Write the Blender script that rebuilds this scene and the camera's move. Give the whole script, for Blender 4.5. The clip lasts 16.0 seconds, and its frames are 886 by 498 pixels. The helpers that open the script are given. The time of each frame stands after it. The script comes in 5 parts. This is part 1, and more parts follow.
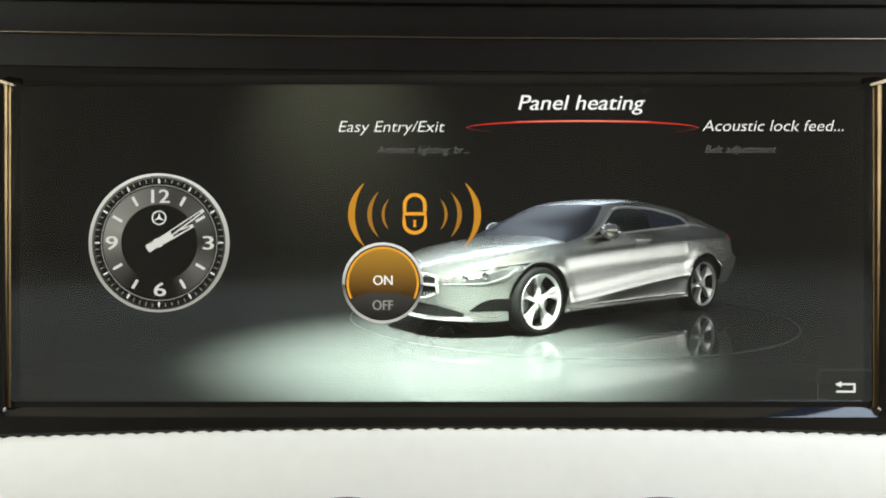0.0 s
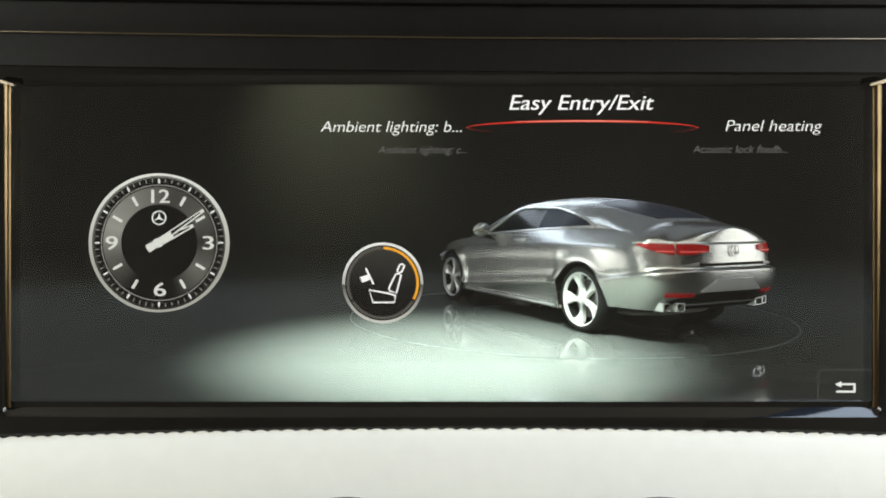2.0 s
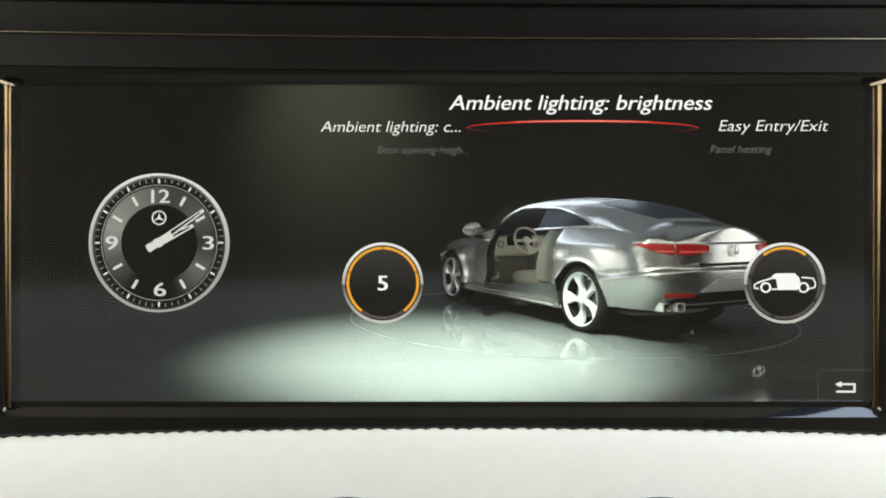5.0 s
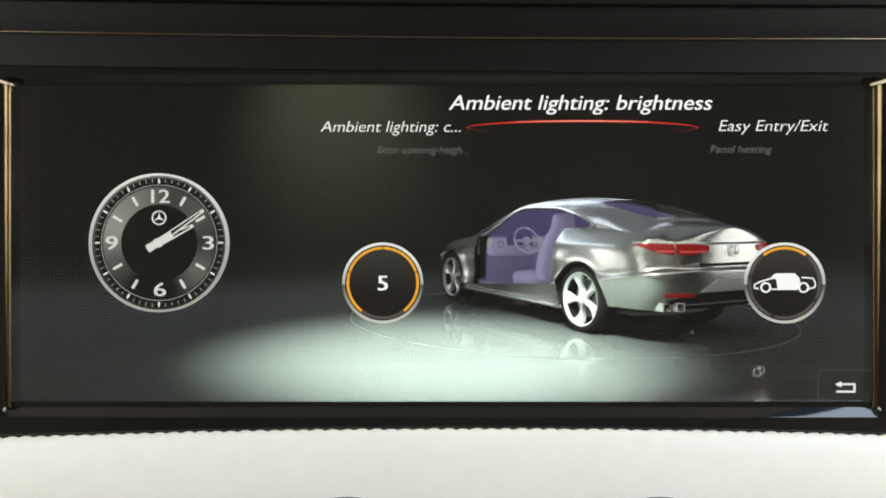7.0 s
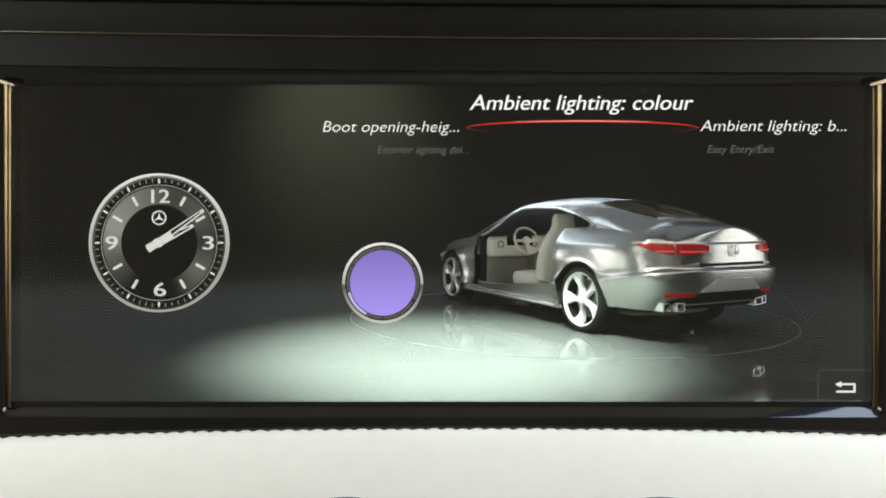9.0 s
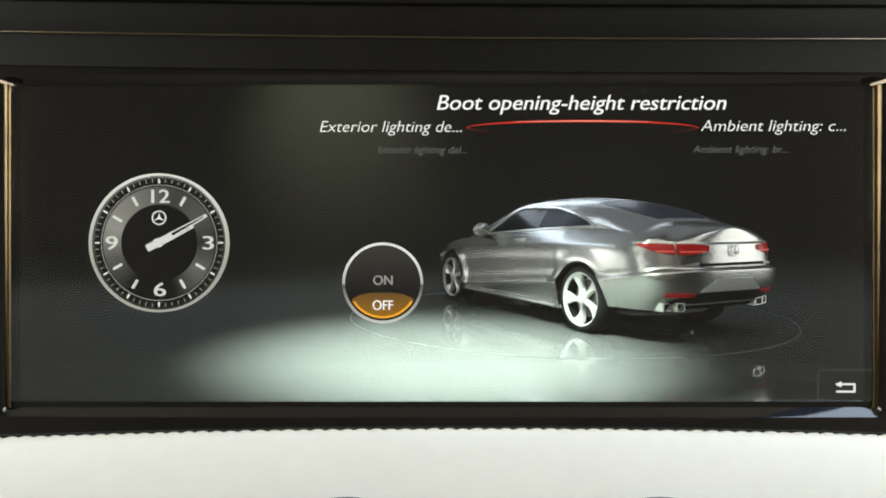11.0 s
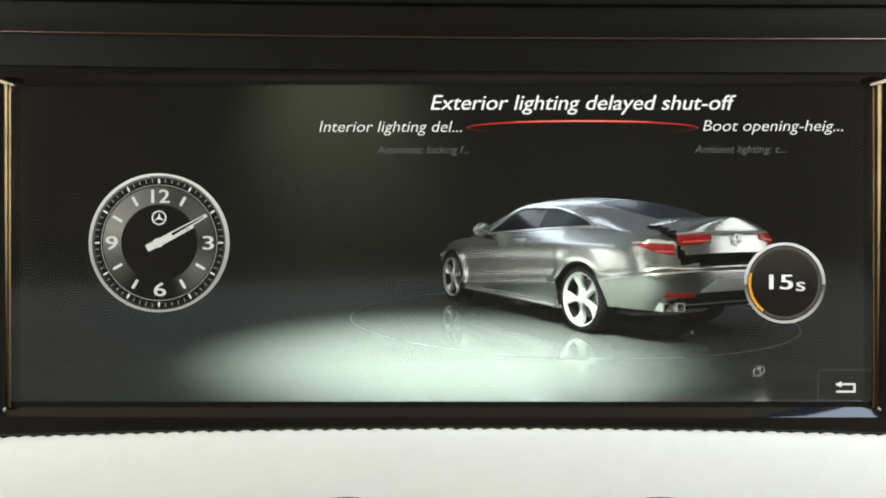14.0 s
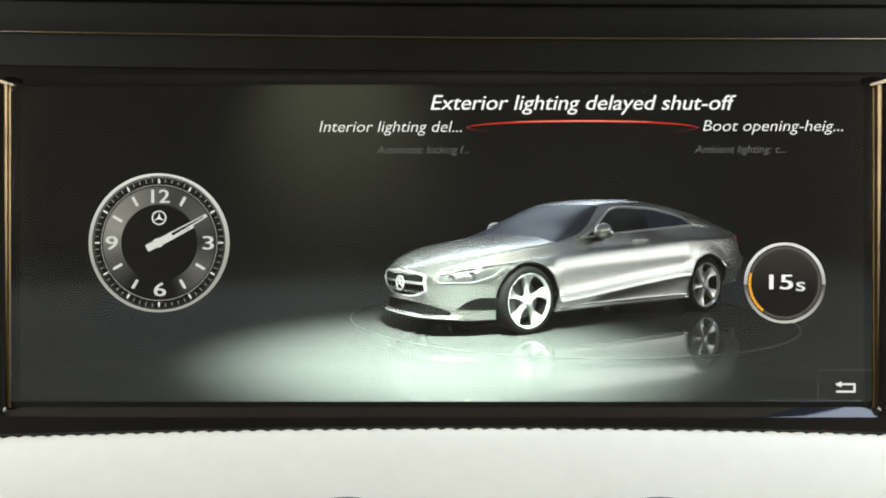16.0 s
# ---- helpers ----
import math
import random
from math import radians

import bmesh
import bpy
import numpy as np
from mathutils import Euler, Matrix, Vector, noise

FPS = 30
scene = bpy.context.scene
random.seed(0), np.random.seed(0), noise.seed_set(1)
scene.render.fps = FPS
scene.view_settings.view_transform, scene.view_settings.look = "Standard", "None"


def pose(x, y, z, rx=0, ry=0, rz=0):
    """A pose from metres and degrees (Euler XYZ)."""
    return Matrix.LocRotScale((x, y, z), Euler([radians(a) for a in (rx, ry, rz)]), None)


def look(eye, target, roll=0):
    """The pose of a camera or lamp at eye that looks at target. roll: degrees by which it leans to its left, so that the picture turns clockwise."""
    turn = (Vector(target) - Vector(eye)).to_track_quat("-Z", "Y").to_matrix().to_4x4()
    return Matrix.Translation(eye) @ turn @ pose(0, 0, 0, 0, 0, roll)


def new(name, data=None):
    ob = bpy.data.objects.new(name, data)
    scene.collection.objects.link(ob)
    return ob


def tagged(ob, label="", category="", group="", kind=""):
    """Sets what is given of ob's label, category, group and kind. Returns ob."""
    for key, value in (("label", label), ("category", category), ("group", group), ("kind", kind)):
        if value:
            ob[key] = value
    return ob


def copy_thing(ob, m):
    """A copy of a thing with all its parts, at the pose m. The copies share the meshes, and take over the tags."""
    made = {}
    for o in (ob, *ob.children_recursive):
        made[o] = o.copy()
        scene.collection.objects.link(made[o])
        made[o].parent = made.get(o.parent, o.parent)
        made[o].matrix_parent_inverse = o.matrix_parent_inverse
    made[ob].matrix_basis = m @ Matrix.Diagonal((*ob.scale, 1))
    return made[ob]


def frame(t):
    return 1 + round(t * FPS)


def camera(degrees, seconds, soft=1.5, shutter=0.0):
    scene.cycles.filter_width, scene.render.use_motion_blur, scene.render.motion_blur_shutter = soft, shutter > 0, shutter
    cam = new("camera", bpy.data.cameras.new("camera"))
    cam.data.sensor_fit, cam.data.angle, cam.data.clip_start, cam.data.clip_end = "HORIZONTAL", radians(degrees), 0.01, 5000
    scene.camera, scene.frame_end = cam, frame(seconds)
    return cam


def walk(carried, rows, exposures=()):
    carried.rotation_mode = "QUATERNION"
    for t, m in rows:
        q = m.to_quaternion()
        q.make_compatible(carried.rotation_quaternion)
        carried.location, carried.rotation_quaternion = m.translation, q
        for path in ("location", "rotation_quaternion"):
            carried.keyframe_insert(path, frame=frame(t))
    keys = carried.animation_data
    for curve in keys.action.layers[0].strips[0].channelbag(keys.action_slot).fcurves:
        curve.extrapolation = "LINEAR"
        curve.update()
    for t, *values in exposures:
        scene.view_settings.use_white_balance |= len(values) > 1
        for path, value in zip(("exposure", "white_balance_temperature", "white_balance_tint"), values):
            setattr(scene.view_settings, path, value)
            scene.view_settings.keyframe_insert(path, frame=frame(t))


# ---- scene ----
# ---- the camera ----
F_PX, PITCH, EYE_H = 1119.8, 0.0463, 1.178      # focal length in units of the picture, downward tilt, eye over the shown floor
S = 0.0555                                     # scale of the model stage behind the display glass
ZF = 0.75                                      # height of the stage floor over the cabin floor
K = 0.000191                                   # metres on the display face to one unit of the picture
D = K * F_PX                                   # from the eye to the display face
EYE = Vector((0, 0, ZF + EYE_H * S))
AHEAD = Vector((0, math.cos(PITCH), -math.sin(PITCH)))
UP = Vector((0, math.sin(PITCH), math.cos(PITCH)))
cam = camera(70.0, 16.0, soft=1.9)
STAND = look(EYE, EYE + AHEAD)
walk(cam, [(0.0, STAND), (16.0, STAND)])
DISP = Matrix.Translation(EYE + AHEAD * D) @ Matrix(((1, UP.x, -AHEAD.x), (0, UP.y, -AHEAD.y), (0, UP.z, -AHEAD.z))).to_4x4()


def L(px, py, off=0.0):
    """A place over the display face, off metres towards the eye, in the display's own axes."""
    k = (D - off) / F_PX
    return Vector(((px - 784) * k, (441 - py) * k, off))


def V(x, y, z):
    """A place on the stage, from full-size metres."""
    return Vector((x * S, y * S, ZF + z * S))


# ---- world, sun and lamps ----
world = bpy.data.worlds.new("sky")
scene.world = world
world.use_nodes = True
_wn = world.node_tree.nodes
_sky = _wn.new("ShaderNodeTexSky")
_sky.sky_type, _sky.sun_disc = "NISHITA", False
_sky.sun_elevation, _sky.sun_rotation = radians(60), radians(-18)
_wn["Background"].inputs["Strength"].default_value = 0.13
world.node_tree.links.new(_sky.outputs["Color"], _wn["Background"].inputs["Color"])

sun_data = bpy.data.lights.new("sun", "SUN")
sun_data.energy, sun_data.angle, sun_data.color = 1.2, radians(14), (1.0, 0.96, 0.9)
sun = new("sun", sun_data)
sun.matrix_world = look((0, 0, 3), Vector((0, 0, 3)) + Vector((0.15, -0.45, -0.85)))


# lamps added in the unseen side windows to stand in for daylight
for side in (-1, 1):
    wd = bpy.data.lights.new("window_light", "AREA")
    wd.shape, wd.size, wd.size_y, wd.energy, wd.color = "RECTANGLE", 0.6, 0.38, 5.7 if side < 0 else 6.2, (0.98, 1.0, 0.91)
    wl = new("window_light", wd)
    wl.matrix_world = look((side * 0.755, -0.14, 1.02), (0, 0.2, 0.74))

# bluish lamp added over the ceiling gap for a sky reflection in the frame
rd = bpy.data.lights.new("roof_window_light", "AREA")
rd.shape, rd.size, rd.size_y, rd.energy, rd.color = "RECTANGLE", 0.29, 0.75, 4.2, (0.70, 0.83, 1.0)
rl = new("roof_window_light", rd)
rl.matrix_world = look((0.625, -0.10, 1.38), (0.625, -0.10, 0.5))


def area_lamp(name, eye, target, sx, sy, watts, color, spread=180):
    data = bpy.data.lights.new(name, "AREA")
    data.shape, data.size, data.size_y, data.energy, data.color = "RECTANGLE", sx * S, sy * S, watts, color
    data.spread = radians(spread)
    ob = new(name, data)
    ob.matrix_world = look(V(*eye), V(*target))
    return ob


# lamps added behind the frame to light the model car; a display has none
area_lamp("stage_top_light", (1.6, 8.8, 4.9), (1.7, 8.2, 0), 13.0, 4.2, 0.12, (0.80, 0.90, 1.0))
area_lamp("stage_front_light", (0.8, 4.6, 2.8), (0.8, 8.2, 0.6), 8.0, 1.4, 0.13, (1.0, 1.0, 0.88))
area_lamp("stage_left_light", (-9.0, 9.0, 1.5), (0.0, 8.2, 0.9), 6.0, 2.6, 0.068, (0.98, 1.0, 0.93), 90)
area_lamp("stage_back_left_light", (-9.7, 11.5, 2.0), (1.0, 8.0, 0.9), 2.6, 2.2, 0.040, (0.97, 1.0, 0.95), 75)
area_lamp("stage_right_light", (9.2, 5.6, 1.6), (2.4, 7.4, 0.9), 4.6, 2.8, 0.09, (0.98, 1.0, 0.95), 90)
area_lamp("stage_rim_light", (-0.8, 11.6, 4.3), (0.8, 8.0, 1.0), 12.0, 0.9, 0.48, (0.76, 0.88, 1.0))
# added lamp that puts the olive haze on the backdrop
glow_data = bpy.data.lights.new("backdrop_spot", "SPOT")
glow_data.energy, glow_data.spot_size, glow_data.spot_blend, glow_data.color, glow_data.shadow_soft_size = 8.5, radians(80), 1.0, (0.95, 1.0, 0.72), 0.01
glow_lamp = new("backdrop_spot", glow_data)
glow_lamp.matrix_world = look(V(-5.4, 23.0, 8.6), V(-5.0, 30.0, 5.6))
# added lamp for the light pool on the stage floor
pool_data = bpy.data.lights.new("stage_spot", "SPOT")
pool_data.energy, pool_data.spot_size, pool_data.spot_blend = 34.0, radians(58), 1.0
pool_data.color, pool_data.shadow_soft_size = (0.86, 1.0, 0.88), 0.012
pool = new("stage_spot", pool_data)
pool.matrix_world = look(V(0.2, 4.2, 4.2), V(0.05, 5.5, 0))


# ---- materials ----
def mat(name, color, rough=0.5, metal=0.0, emit=None, strength=0.0, spec=0.5, coat=0.0, vary=0.0, grain=200.0, bump=0.0, bump_scale=600.0, trans=0.0):
    m = bpy.data.materials.new(name)
    m.use_nodes = True
    nt = m.node_tree
    b = nt.nodes["Principled BSDF"]
    b.inputs["Base Color"].default_value = (*color, 1)
    b.inputs["Roughness"].default_value, b.inputs["Metallic"].default_value = rough, metal
    b.inputs["Specular IOR Level"].default_value, b.inputs["Coat Weight"].default_value = spec, coat
    b.inputs["Transmission Weight"].default_value = trans
    if emit:
        b.inputs["Emission Color"].default_value = (*emit, 1)
        b.inputs["Emission Strength"].default_value = strength
    co = nt.nodes.new("ShaderNodeTexCoord")
    if vary:
        n1, n2, mix, ramp = (nt.nodes.new("ShaderNodeTexNoise") for _ in range(2)), None, nt.nodes.new("ShaderNodeMix"), None
        a, c = n1
        for n, sc in ((a, grain), (c, grain / 9)):
            n.inputs["Scale"].default_value, n.inputs["Detail"].default_value = sc, 4
            nt.links.new(co.outputs["Object"], n.inputs["Vector"])
        add = nt.nodes.new("ShaderNodeMath")
        add.operation = "ADD"
        nt.links.new(a.outputs["Fac"], add.inputs[0])
        nt.links.new(c.outputs["Fac"], add.inputs[1])
        mr = nt.nodes.new("ShaderNodeMapRange")
        mr.inputs["From Min"].default_value, mr.inputs["From Max"].default_value = 0.6, 1.4
        mr.inputs["To Min"].default_value, mr.inputs["To Max"].default_value = 1 - vary, 1 + vary
        nt.links.new(add.outputs[0], mr.inputs["Value"])
        mix.data_type, mix.blend_type = "RGBA", "MULTIPLY"
        mix.inputs[0].default_value = 1
        mix.inputs[6].default_value = (*color, 1)
        nt.links.new(mr.outputs[0], mix.inputs[7])
        nt.links.new(mix.outputs[2], b.inputs["Base Color"])
        mr2 = nt.nodes.new("ShaderNodeMapRange")
        mr2.inputs["To Min"].default_value, mr2.inputs["To Max"].default_value = max(0.02, rough * 0.8), min(1, rough * 1.2)
        nt.links.new(c.outputs["Fac"], mr2.inputs["Value"])
        nt.links.new(mr2.outputs[0], b.inputs["Roughness"])
    if bump:
        n = nt.nodes.new("ShaderNodeTexNoise")
        n.inputs["Scale"].default_value, n.inputs["Detail"].default_value = bump_scale, 3
        nt.links.new(co.outputs["Object"], n.inputs["Vector"])
        bp = nt.nodes.new("ShaderNodeBump")
        bp.inputs["Strength"].default_value, bp.inputs["Distance"].default_value = bump, 0.0004
        nt.links.new(n.outputs["Fac"], bp.inputs["Height"])
        nt.links.new(bp.outputs["Normal"], b.inputs["Normal"])
    return m


def glow(name, color, strength=1.0, top=None, span=(0, 1)):
    """A lit part of the display picture; top: its colour at the upper end of the span of its own y axis."""
    m = bpy.data.materials.new(name)
    m.use_nodes = True
    nt = m.node_tree
    nt.nodes.remove(nt.nodes["Principled BSDF"])
    e = nt.nodes.new("ShaderNodeEmission")
    e.inputs["Color"].default_value, e.inputs["Strength"].default_value = (*color, 1), strength
    if top:
        co, sep, mr, mix = (nt.nodes.new("ShaderNode" + k) for k in ("TexCoord", "SeparateXYZ", "MapRange", "Mix"))
        mr.inputs["From Min"].default_value, mr.inputs["From Max"].default_value = span
        mix.data_type = "RGBA"
        mix.inputs[6].default_value, mix.inputs[7].default_value = (*color, 1), (*top, 1)
        nt.links.new(co.outputs["Object"], sep.inputs[0])
        nt.links.new(sep.outputs["Y"], mr.inputs["Value"])
        nt.links.new(mr.outputs[0], mix.inputs[0])
        nt.links.new(mix.outputs[2], e.inputs["Color"])
    nt.links.new(e.outputs[0], nt.nodes["Material Output"].inputs["Surface"])
    return m


def sheer(name, tint, gloss_rough=0.03, emit=None, strength=0.0, share=0.3, gloss=0.5, body=None, film_share=0.65):
    """Thin glass: tinted, see-through, with a gloss by Fresnel; or a sheer glowing sheet."""
    m = bpy.data.materials.new(name)
    m.use_nodes = True
    nt = m.node_tree
    nt.nodes.remove(nt.nodes["Principled BSDF"])
    t, g, mix = nt.nodes.new("ShaderNodeBsdfTransparent"), None, nt.nodes.new("ShaderNodeMixShader")
    t.inputs["Color"].default_value = (*tint, 1)
    nt.links.new(t.outputs[0], mix.inputs[1])
    if emit:
        g = nt.nodes.new("ShaderNodeEmission")
        g.inputs["Color"].default_value, g.inputs["Strength"].default_value = (*emit, 1), strength
        mix.inputs[0].default_value = share
    else:
        g = nt.nodes.new("ShaderNodeBsdfGlossy")
        g.inputs["Roughness"].default_value = gloss_rough
        fr, mul = nt.nodes.new("ShaderNodeFresnel"), nt.nodes.new("ShaderNodeMath")
        fr.inputs["IOR"].default_value = 1.5
        mul.operation = "MULTIPLY"
        mul.inputs[1].default_value = gloss
        nt.links.new(fr.outputs[0], mul.inputs[0])
        nt.links.new(mul.outputs[0], mix.inputs[0])
    if body:
        # a dark film in the glass, under its gloss
        film, mix0 = nt.nodes.new("ShaderNodeBsdfDiffuse"), nt.nodes.new("ShaderNodeMixShader")
        film.inputs["Color"].default_value, mix0.inputs[0].default_value = (*body, 1), film_share
        nt.links.new(t.outputs[0], mix0.inputs[1])
        nt.links.new(film.outputs[0], mix0.inputs[2])
        nt.links.new(mix0.outputs[0], mix.inputs[1])
    nt.links.new(g.outputs[0], mix.inputs[2])
    nt.links.new(mix.outputs[0], nt.nodes["Material Output"].inputs["Surface"])
    return m


PIANO = mat("piano_black", (0.008, 0.0075, 0.007), 0.05, vary=0.25, grain=60, coat=0.3)
DASH = mat("dark_dash", (0.0095, 0.0085, 0.0078), 0.55, spec=0.1, vary=0.2, grain=300, bump=0.3, bump_scale=2500)
LEATHER = mat("white_leather", (0.80, 0.795, 0.76), 0.5, vary=0.03, grain=160, bump=0.08, bump_scale=1400)
THREAD = mat("white_thread", (0.78, 0.76, 0.68), 0.7, vary=0.06, grain=900, bump=0.4, bump_scale=4000)
TRIMC = mat("warm_trim_chrome", (0.24, 0.20, 0.15), 0.25, 1.0)
BRONZE = mat("warm_chrome", (0.115, 0.080, 0.042), 0.33, 1.0, vary=0.4, grain=70)
VENT = mat("vent_ring", (0.02, 0.03, 0.09), 0.15, coat=0.4)
CABIN = mat("cabin_trim", (0.42, 0.37, 0.30), 0.8, vary=0.2, grain=8)
STAGE_DARK = mat("stage_dark", (0.010, 0.010, 0.009), 1.0, spec=0.0, vary=0.15, grain=6)
BACKDROP = mat("stage_backdrop", (0.035, 0.035, 0.031), 1.0, spec=0.0, vary=0.1, grain=5)
SILVER = mat("silver_paint", (0.53, 0.53, 0.505), 0.27, 0.90)
DARKPLASTIC = mat("black_plastic", (0.008, 0.008, 0.008), 0.6, spec=0.03, vary=0.2, grain=400)
RUBBER = mat("tyre_rubber", (0.010, 0.010, 0.010), 0.7, spec=0.1, vary=0.2, grain=500)
RIMM = mat("polished_alloy", (0.76, 0.76, 0.74), 0.26, 0.45)
BRIGHT = mat("bright_chrome", (0.82, 0.82, 0.80), 0.2, 0.55)
CREAM = mat("cream_leather", (0.84, 0.82, 0.73), 0.55, vary=0.05, grain=400, bump=0.2, bump_scale=3000)
CREAM_DARK = mat("grey_carpet_and_shade", (0.25, 0.24, 0.21), 0.85, vary=0.15, grain=700)
REDLAMP = mat("red_lamp_lens", (0.38, 0.008, 0.008), 0.25, emit=(1.0, 0.03, 0.03), strength=0.10, spec=0.2, coat=0.1, vary=0.25, grain=500)
REDGLOW = mat("red_lamp_bar", (0.6, 0.09, 0.07), 0.3, emit=(1.0, 0.16, 0.13), strength=0.4)
LENS = mat("clear_lamp", (0.13, 0.135, 0.13), 0.22, 0.4, vary=0.55, grain=320)
LAMPSTRIP = mat("lamp_strip_white", (0.34, 0.35, 0.34), 0.25, emit=(0.95, 1.0, 0.95), strength=0.05)
LAMPCUP = mat("lamp_cup", (0.16, 0.16, 0.16), 0.2, 0.6)
PLATE = mat("blank_plate", (0.82, 0.84, 0.83), 0.4, vary=0.05, grain=300)
GLASS = sheer("tinted_glass", (0.03, 0.035, 0.05), 0.28, gloss=0.55, body=(0.05, 0.062, 0.095))
DOORGLASS = sheer("blue_tint_glass", (0.16, 0.19, 0.20), 0.12, gloss=0.8, body=(0.012, 0.018, 0.022), film_share=0.75)
SIDEGLASS = sheer("dark_blue_glass", (0.03, 0.035, 0.05), 0.26, gloss=0.45, body=(0.035, 0.046, 0.078))
COVER = sheer("cover_glass", (0.985, 0.985, 0.985), 0.05, gloss=0.8)
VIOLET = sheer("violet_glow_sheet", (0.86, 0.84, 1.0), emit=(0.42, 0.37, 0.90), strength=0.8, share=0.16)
# an even warm veil is put into the cover glass as emission
_ct = COVER.node_tree
_add, _veil = _ct.nodes.new("ShaderNodeAddShader"), _ct.nodes.new("ShaderNodeEmission")
_veil.inputs["Color"].default_value, _veil.inputs["Strength"].default_value = (1.0, 0.95, 0.80, 1), 0.0028
_last = _ct.nodes["Material Output"].inputs["Surface"].links[0].from_socket
_ct.links.new(_last, _add.inputs[0])
_ct.links.new(_veil.outputs[0], _add.inputs[1])
_ct.links.new(_add.outputs[0], _ct.nodes["Material Output"].inputs["Surface"])
# glow of an added strip that brightens the coupe's inside
COUPE_FILL = glow("coupe_fill_glow", (1.0, 0.97, 0.88), 9.0)

WHITE_G = glow("lit_white", (1.0, 1.0, 0.97), 1.05)
SOFT_G = glow("lit_soft_white", (0.92, 0.95, 0.88), 1.0)
DIM_G = glow("lit_dim_grey", (0.12, 0.12, 0.11), 1.0)
GREY_G = glow("lit_grey", (0.36, 0.36, 0.32), 1.0)
AMBER_G = glow("lit_amber", (0.95, 0.42, 0.03), 1.0)
AMBER_DIM = glow("lit_dim_amber", (0.42, 0.19, 0.02), 1.0)
RED_G = glow("lit_red", (0.62, 0.035, 0.02), 1.0)
PINK_G = glow("lit_red_core", (1.0, 0.28, 0.2), 1.0)


def floor_material():
    """Polished dark stage floor with the fine upright rows of the display's dots."""
    m = mat("stage_floor", (0.104, 0.113, 0.108), 0.07, spec=0.12)
    nt = m.node_tree
    b = nt.nodes["Principled BSDF"]
    co, w, n, mr, mix = (nt.nodes.new("ShaderNode" + k) for k in ("TexCoord", "TexWave", "TexNoise", "MapRange", "Mix"))
    w.wave_type, w.bands_direction = "BANDS", "X"
    w.inputs["Scale"].default_value = 290
    n.inputs["Scale"].default_value = 14
    nt.links.new(co.outputs["Object"], w.inputs["Vector"])
    nt.links.new(co.outputs["Object"], n.inputs["Vector"])
    mr.inputs["To Min"].default_value, mr.inputs["To Max"].default_value = 0.86, 1.06
    nt.links.new(w.outputs["Fac"], mr.inputs["Value"])
    mix.data_type, mix.blend_type = "RGBA", "MULTIPLY"
    mix.inputs[0].default_value = 1
    mix.inputs[6].default_value = (0.104, 0.113, 0.108, 1)
    nt.links.new(mr.outputs[0], mix.inputs[7])
    nt.links.new(mix.outputs[2], b.inputs["Base Color"])
    mr2 = nt.nodes.new("ShaderNodeMapRange")
    mr2.inputs["To Min"].default_value, mr2.inputs["To Max"].default_value = 0.03, 0.06
    nt.links.new(n.outputs["Fac"], mr2.inputs["Value"])
    nt.links.new(mr2.outputs[0], b.inputs["Roughness"])
    return m


FLOOR = floor_material()


# ---- mesh helpers ----
def finish(name, bm, material, smooth=True, angle=40):
    bmesh.ops.recalc_face_normals(bm, faces=bm.faces)
    me = bpy.data.meshes.new(name)
    bm.to_mesh(me)
    bm.free()
    me.materials.append(material)
    if smooth:
        me.polygons.foreach_set("use_smooth", [True] * len(me.polygons))
        me.set_sharp_from_angle(angle=radians(angle))
    return me


def part(name, bm, material, parent=None, label="", at=None, scale=1.0, angle=40):
    """One mesh object, under a thing or a part; at: its place in the parent's axes; scale: of the mesh's own numbers."""
    if scale != 1.0:
        bmesh.ops.scale(bm, vec=(scale,) * 3, verts=bm.verts)
    ob = new(name, finish(name, bm, material, angle=angle))
    ob.parent = parent
    if at is not None:
        ob.matrix_basis = at if isinstance(at, Matrix) else Matrix.Translation(at)
    return tagged(ob, label)


def empty(name, m=Matrix()):
    ob = new(name)
    ob.empty_display_size = 0.01
    ob.matrix_basis = m
    return ob


def box(x0, y0, z0, x1, y1, z1, bevel=0.0, segs=2, bm=None):
    bm2 = bmesh.new()
    bmesh.ops.create_cube(bm2, size=1)
    for v in bm2.verts:
        v.co = Vector(((x0 + x1) / 2 + v.co.x * (x1 - x0), (y0 + y1) / 2 + v.co.y * (y1 - y0), (z0 + z1) / 2 + v.co.z * (z1 - z0)))
    if bevel:
        bmesh.ops.bevel(bm2, geom=bm2.edges[:], offset=bevel, segments=segs, profile=0.5, affect="EDGES")
    return join(bm, bm2)


def join(bm, other):
    """Adds the mesh of other to bm (or returns other alone)."""
    if bm is None:
        return other
    me = bpy.data.meshes.new("joined")
    other.to_mesh(me)
    other.free()
    bm.from_mesh(me)
    bpy.data.meshes.remove(me)
    return bm


def moved(bm, m):
    bmesh.ops.transform(bm, matrix=m, verts=bm.verts)
    return bm


def grid(points, closed_u=False, closed_v=False, bm=None, keep=None):
    """Quads over rows of points; keep(i, j) says which of them stay."""
    bm = bm or bmesh.new()
    vs = [[bm.verts.new(p) for p in row] for row in points]
    nu, nv = len(vs), len(vs[0])
    for i in range(nu if closed_u else nu - 1):
        for j in range(nv if closed_v else nv - 1):
            if keep and not keep(i, j):
                continue
            q = [vs[i][j], vs[(i + 1) % nu][j], vs[(i + 1) % nu][(j + 1) % nv], vs[i][(j + 1) % nv]]
            bm.faces.new(q)
    loose = [v for v in bm.verts if not v.link_faces]
    bmesh.ops.delete(bm, geom=loose, context="VERTS")
    return bm


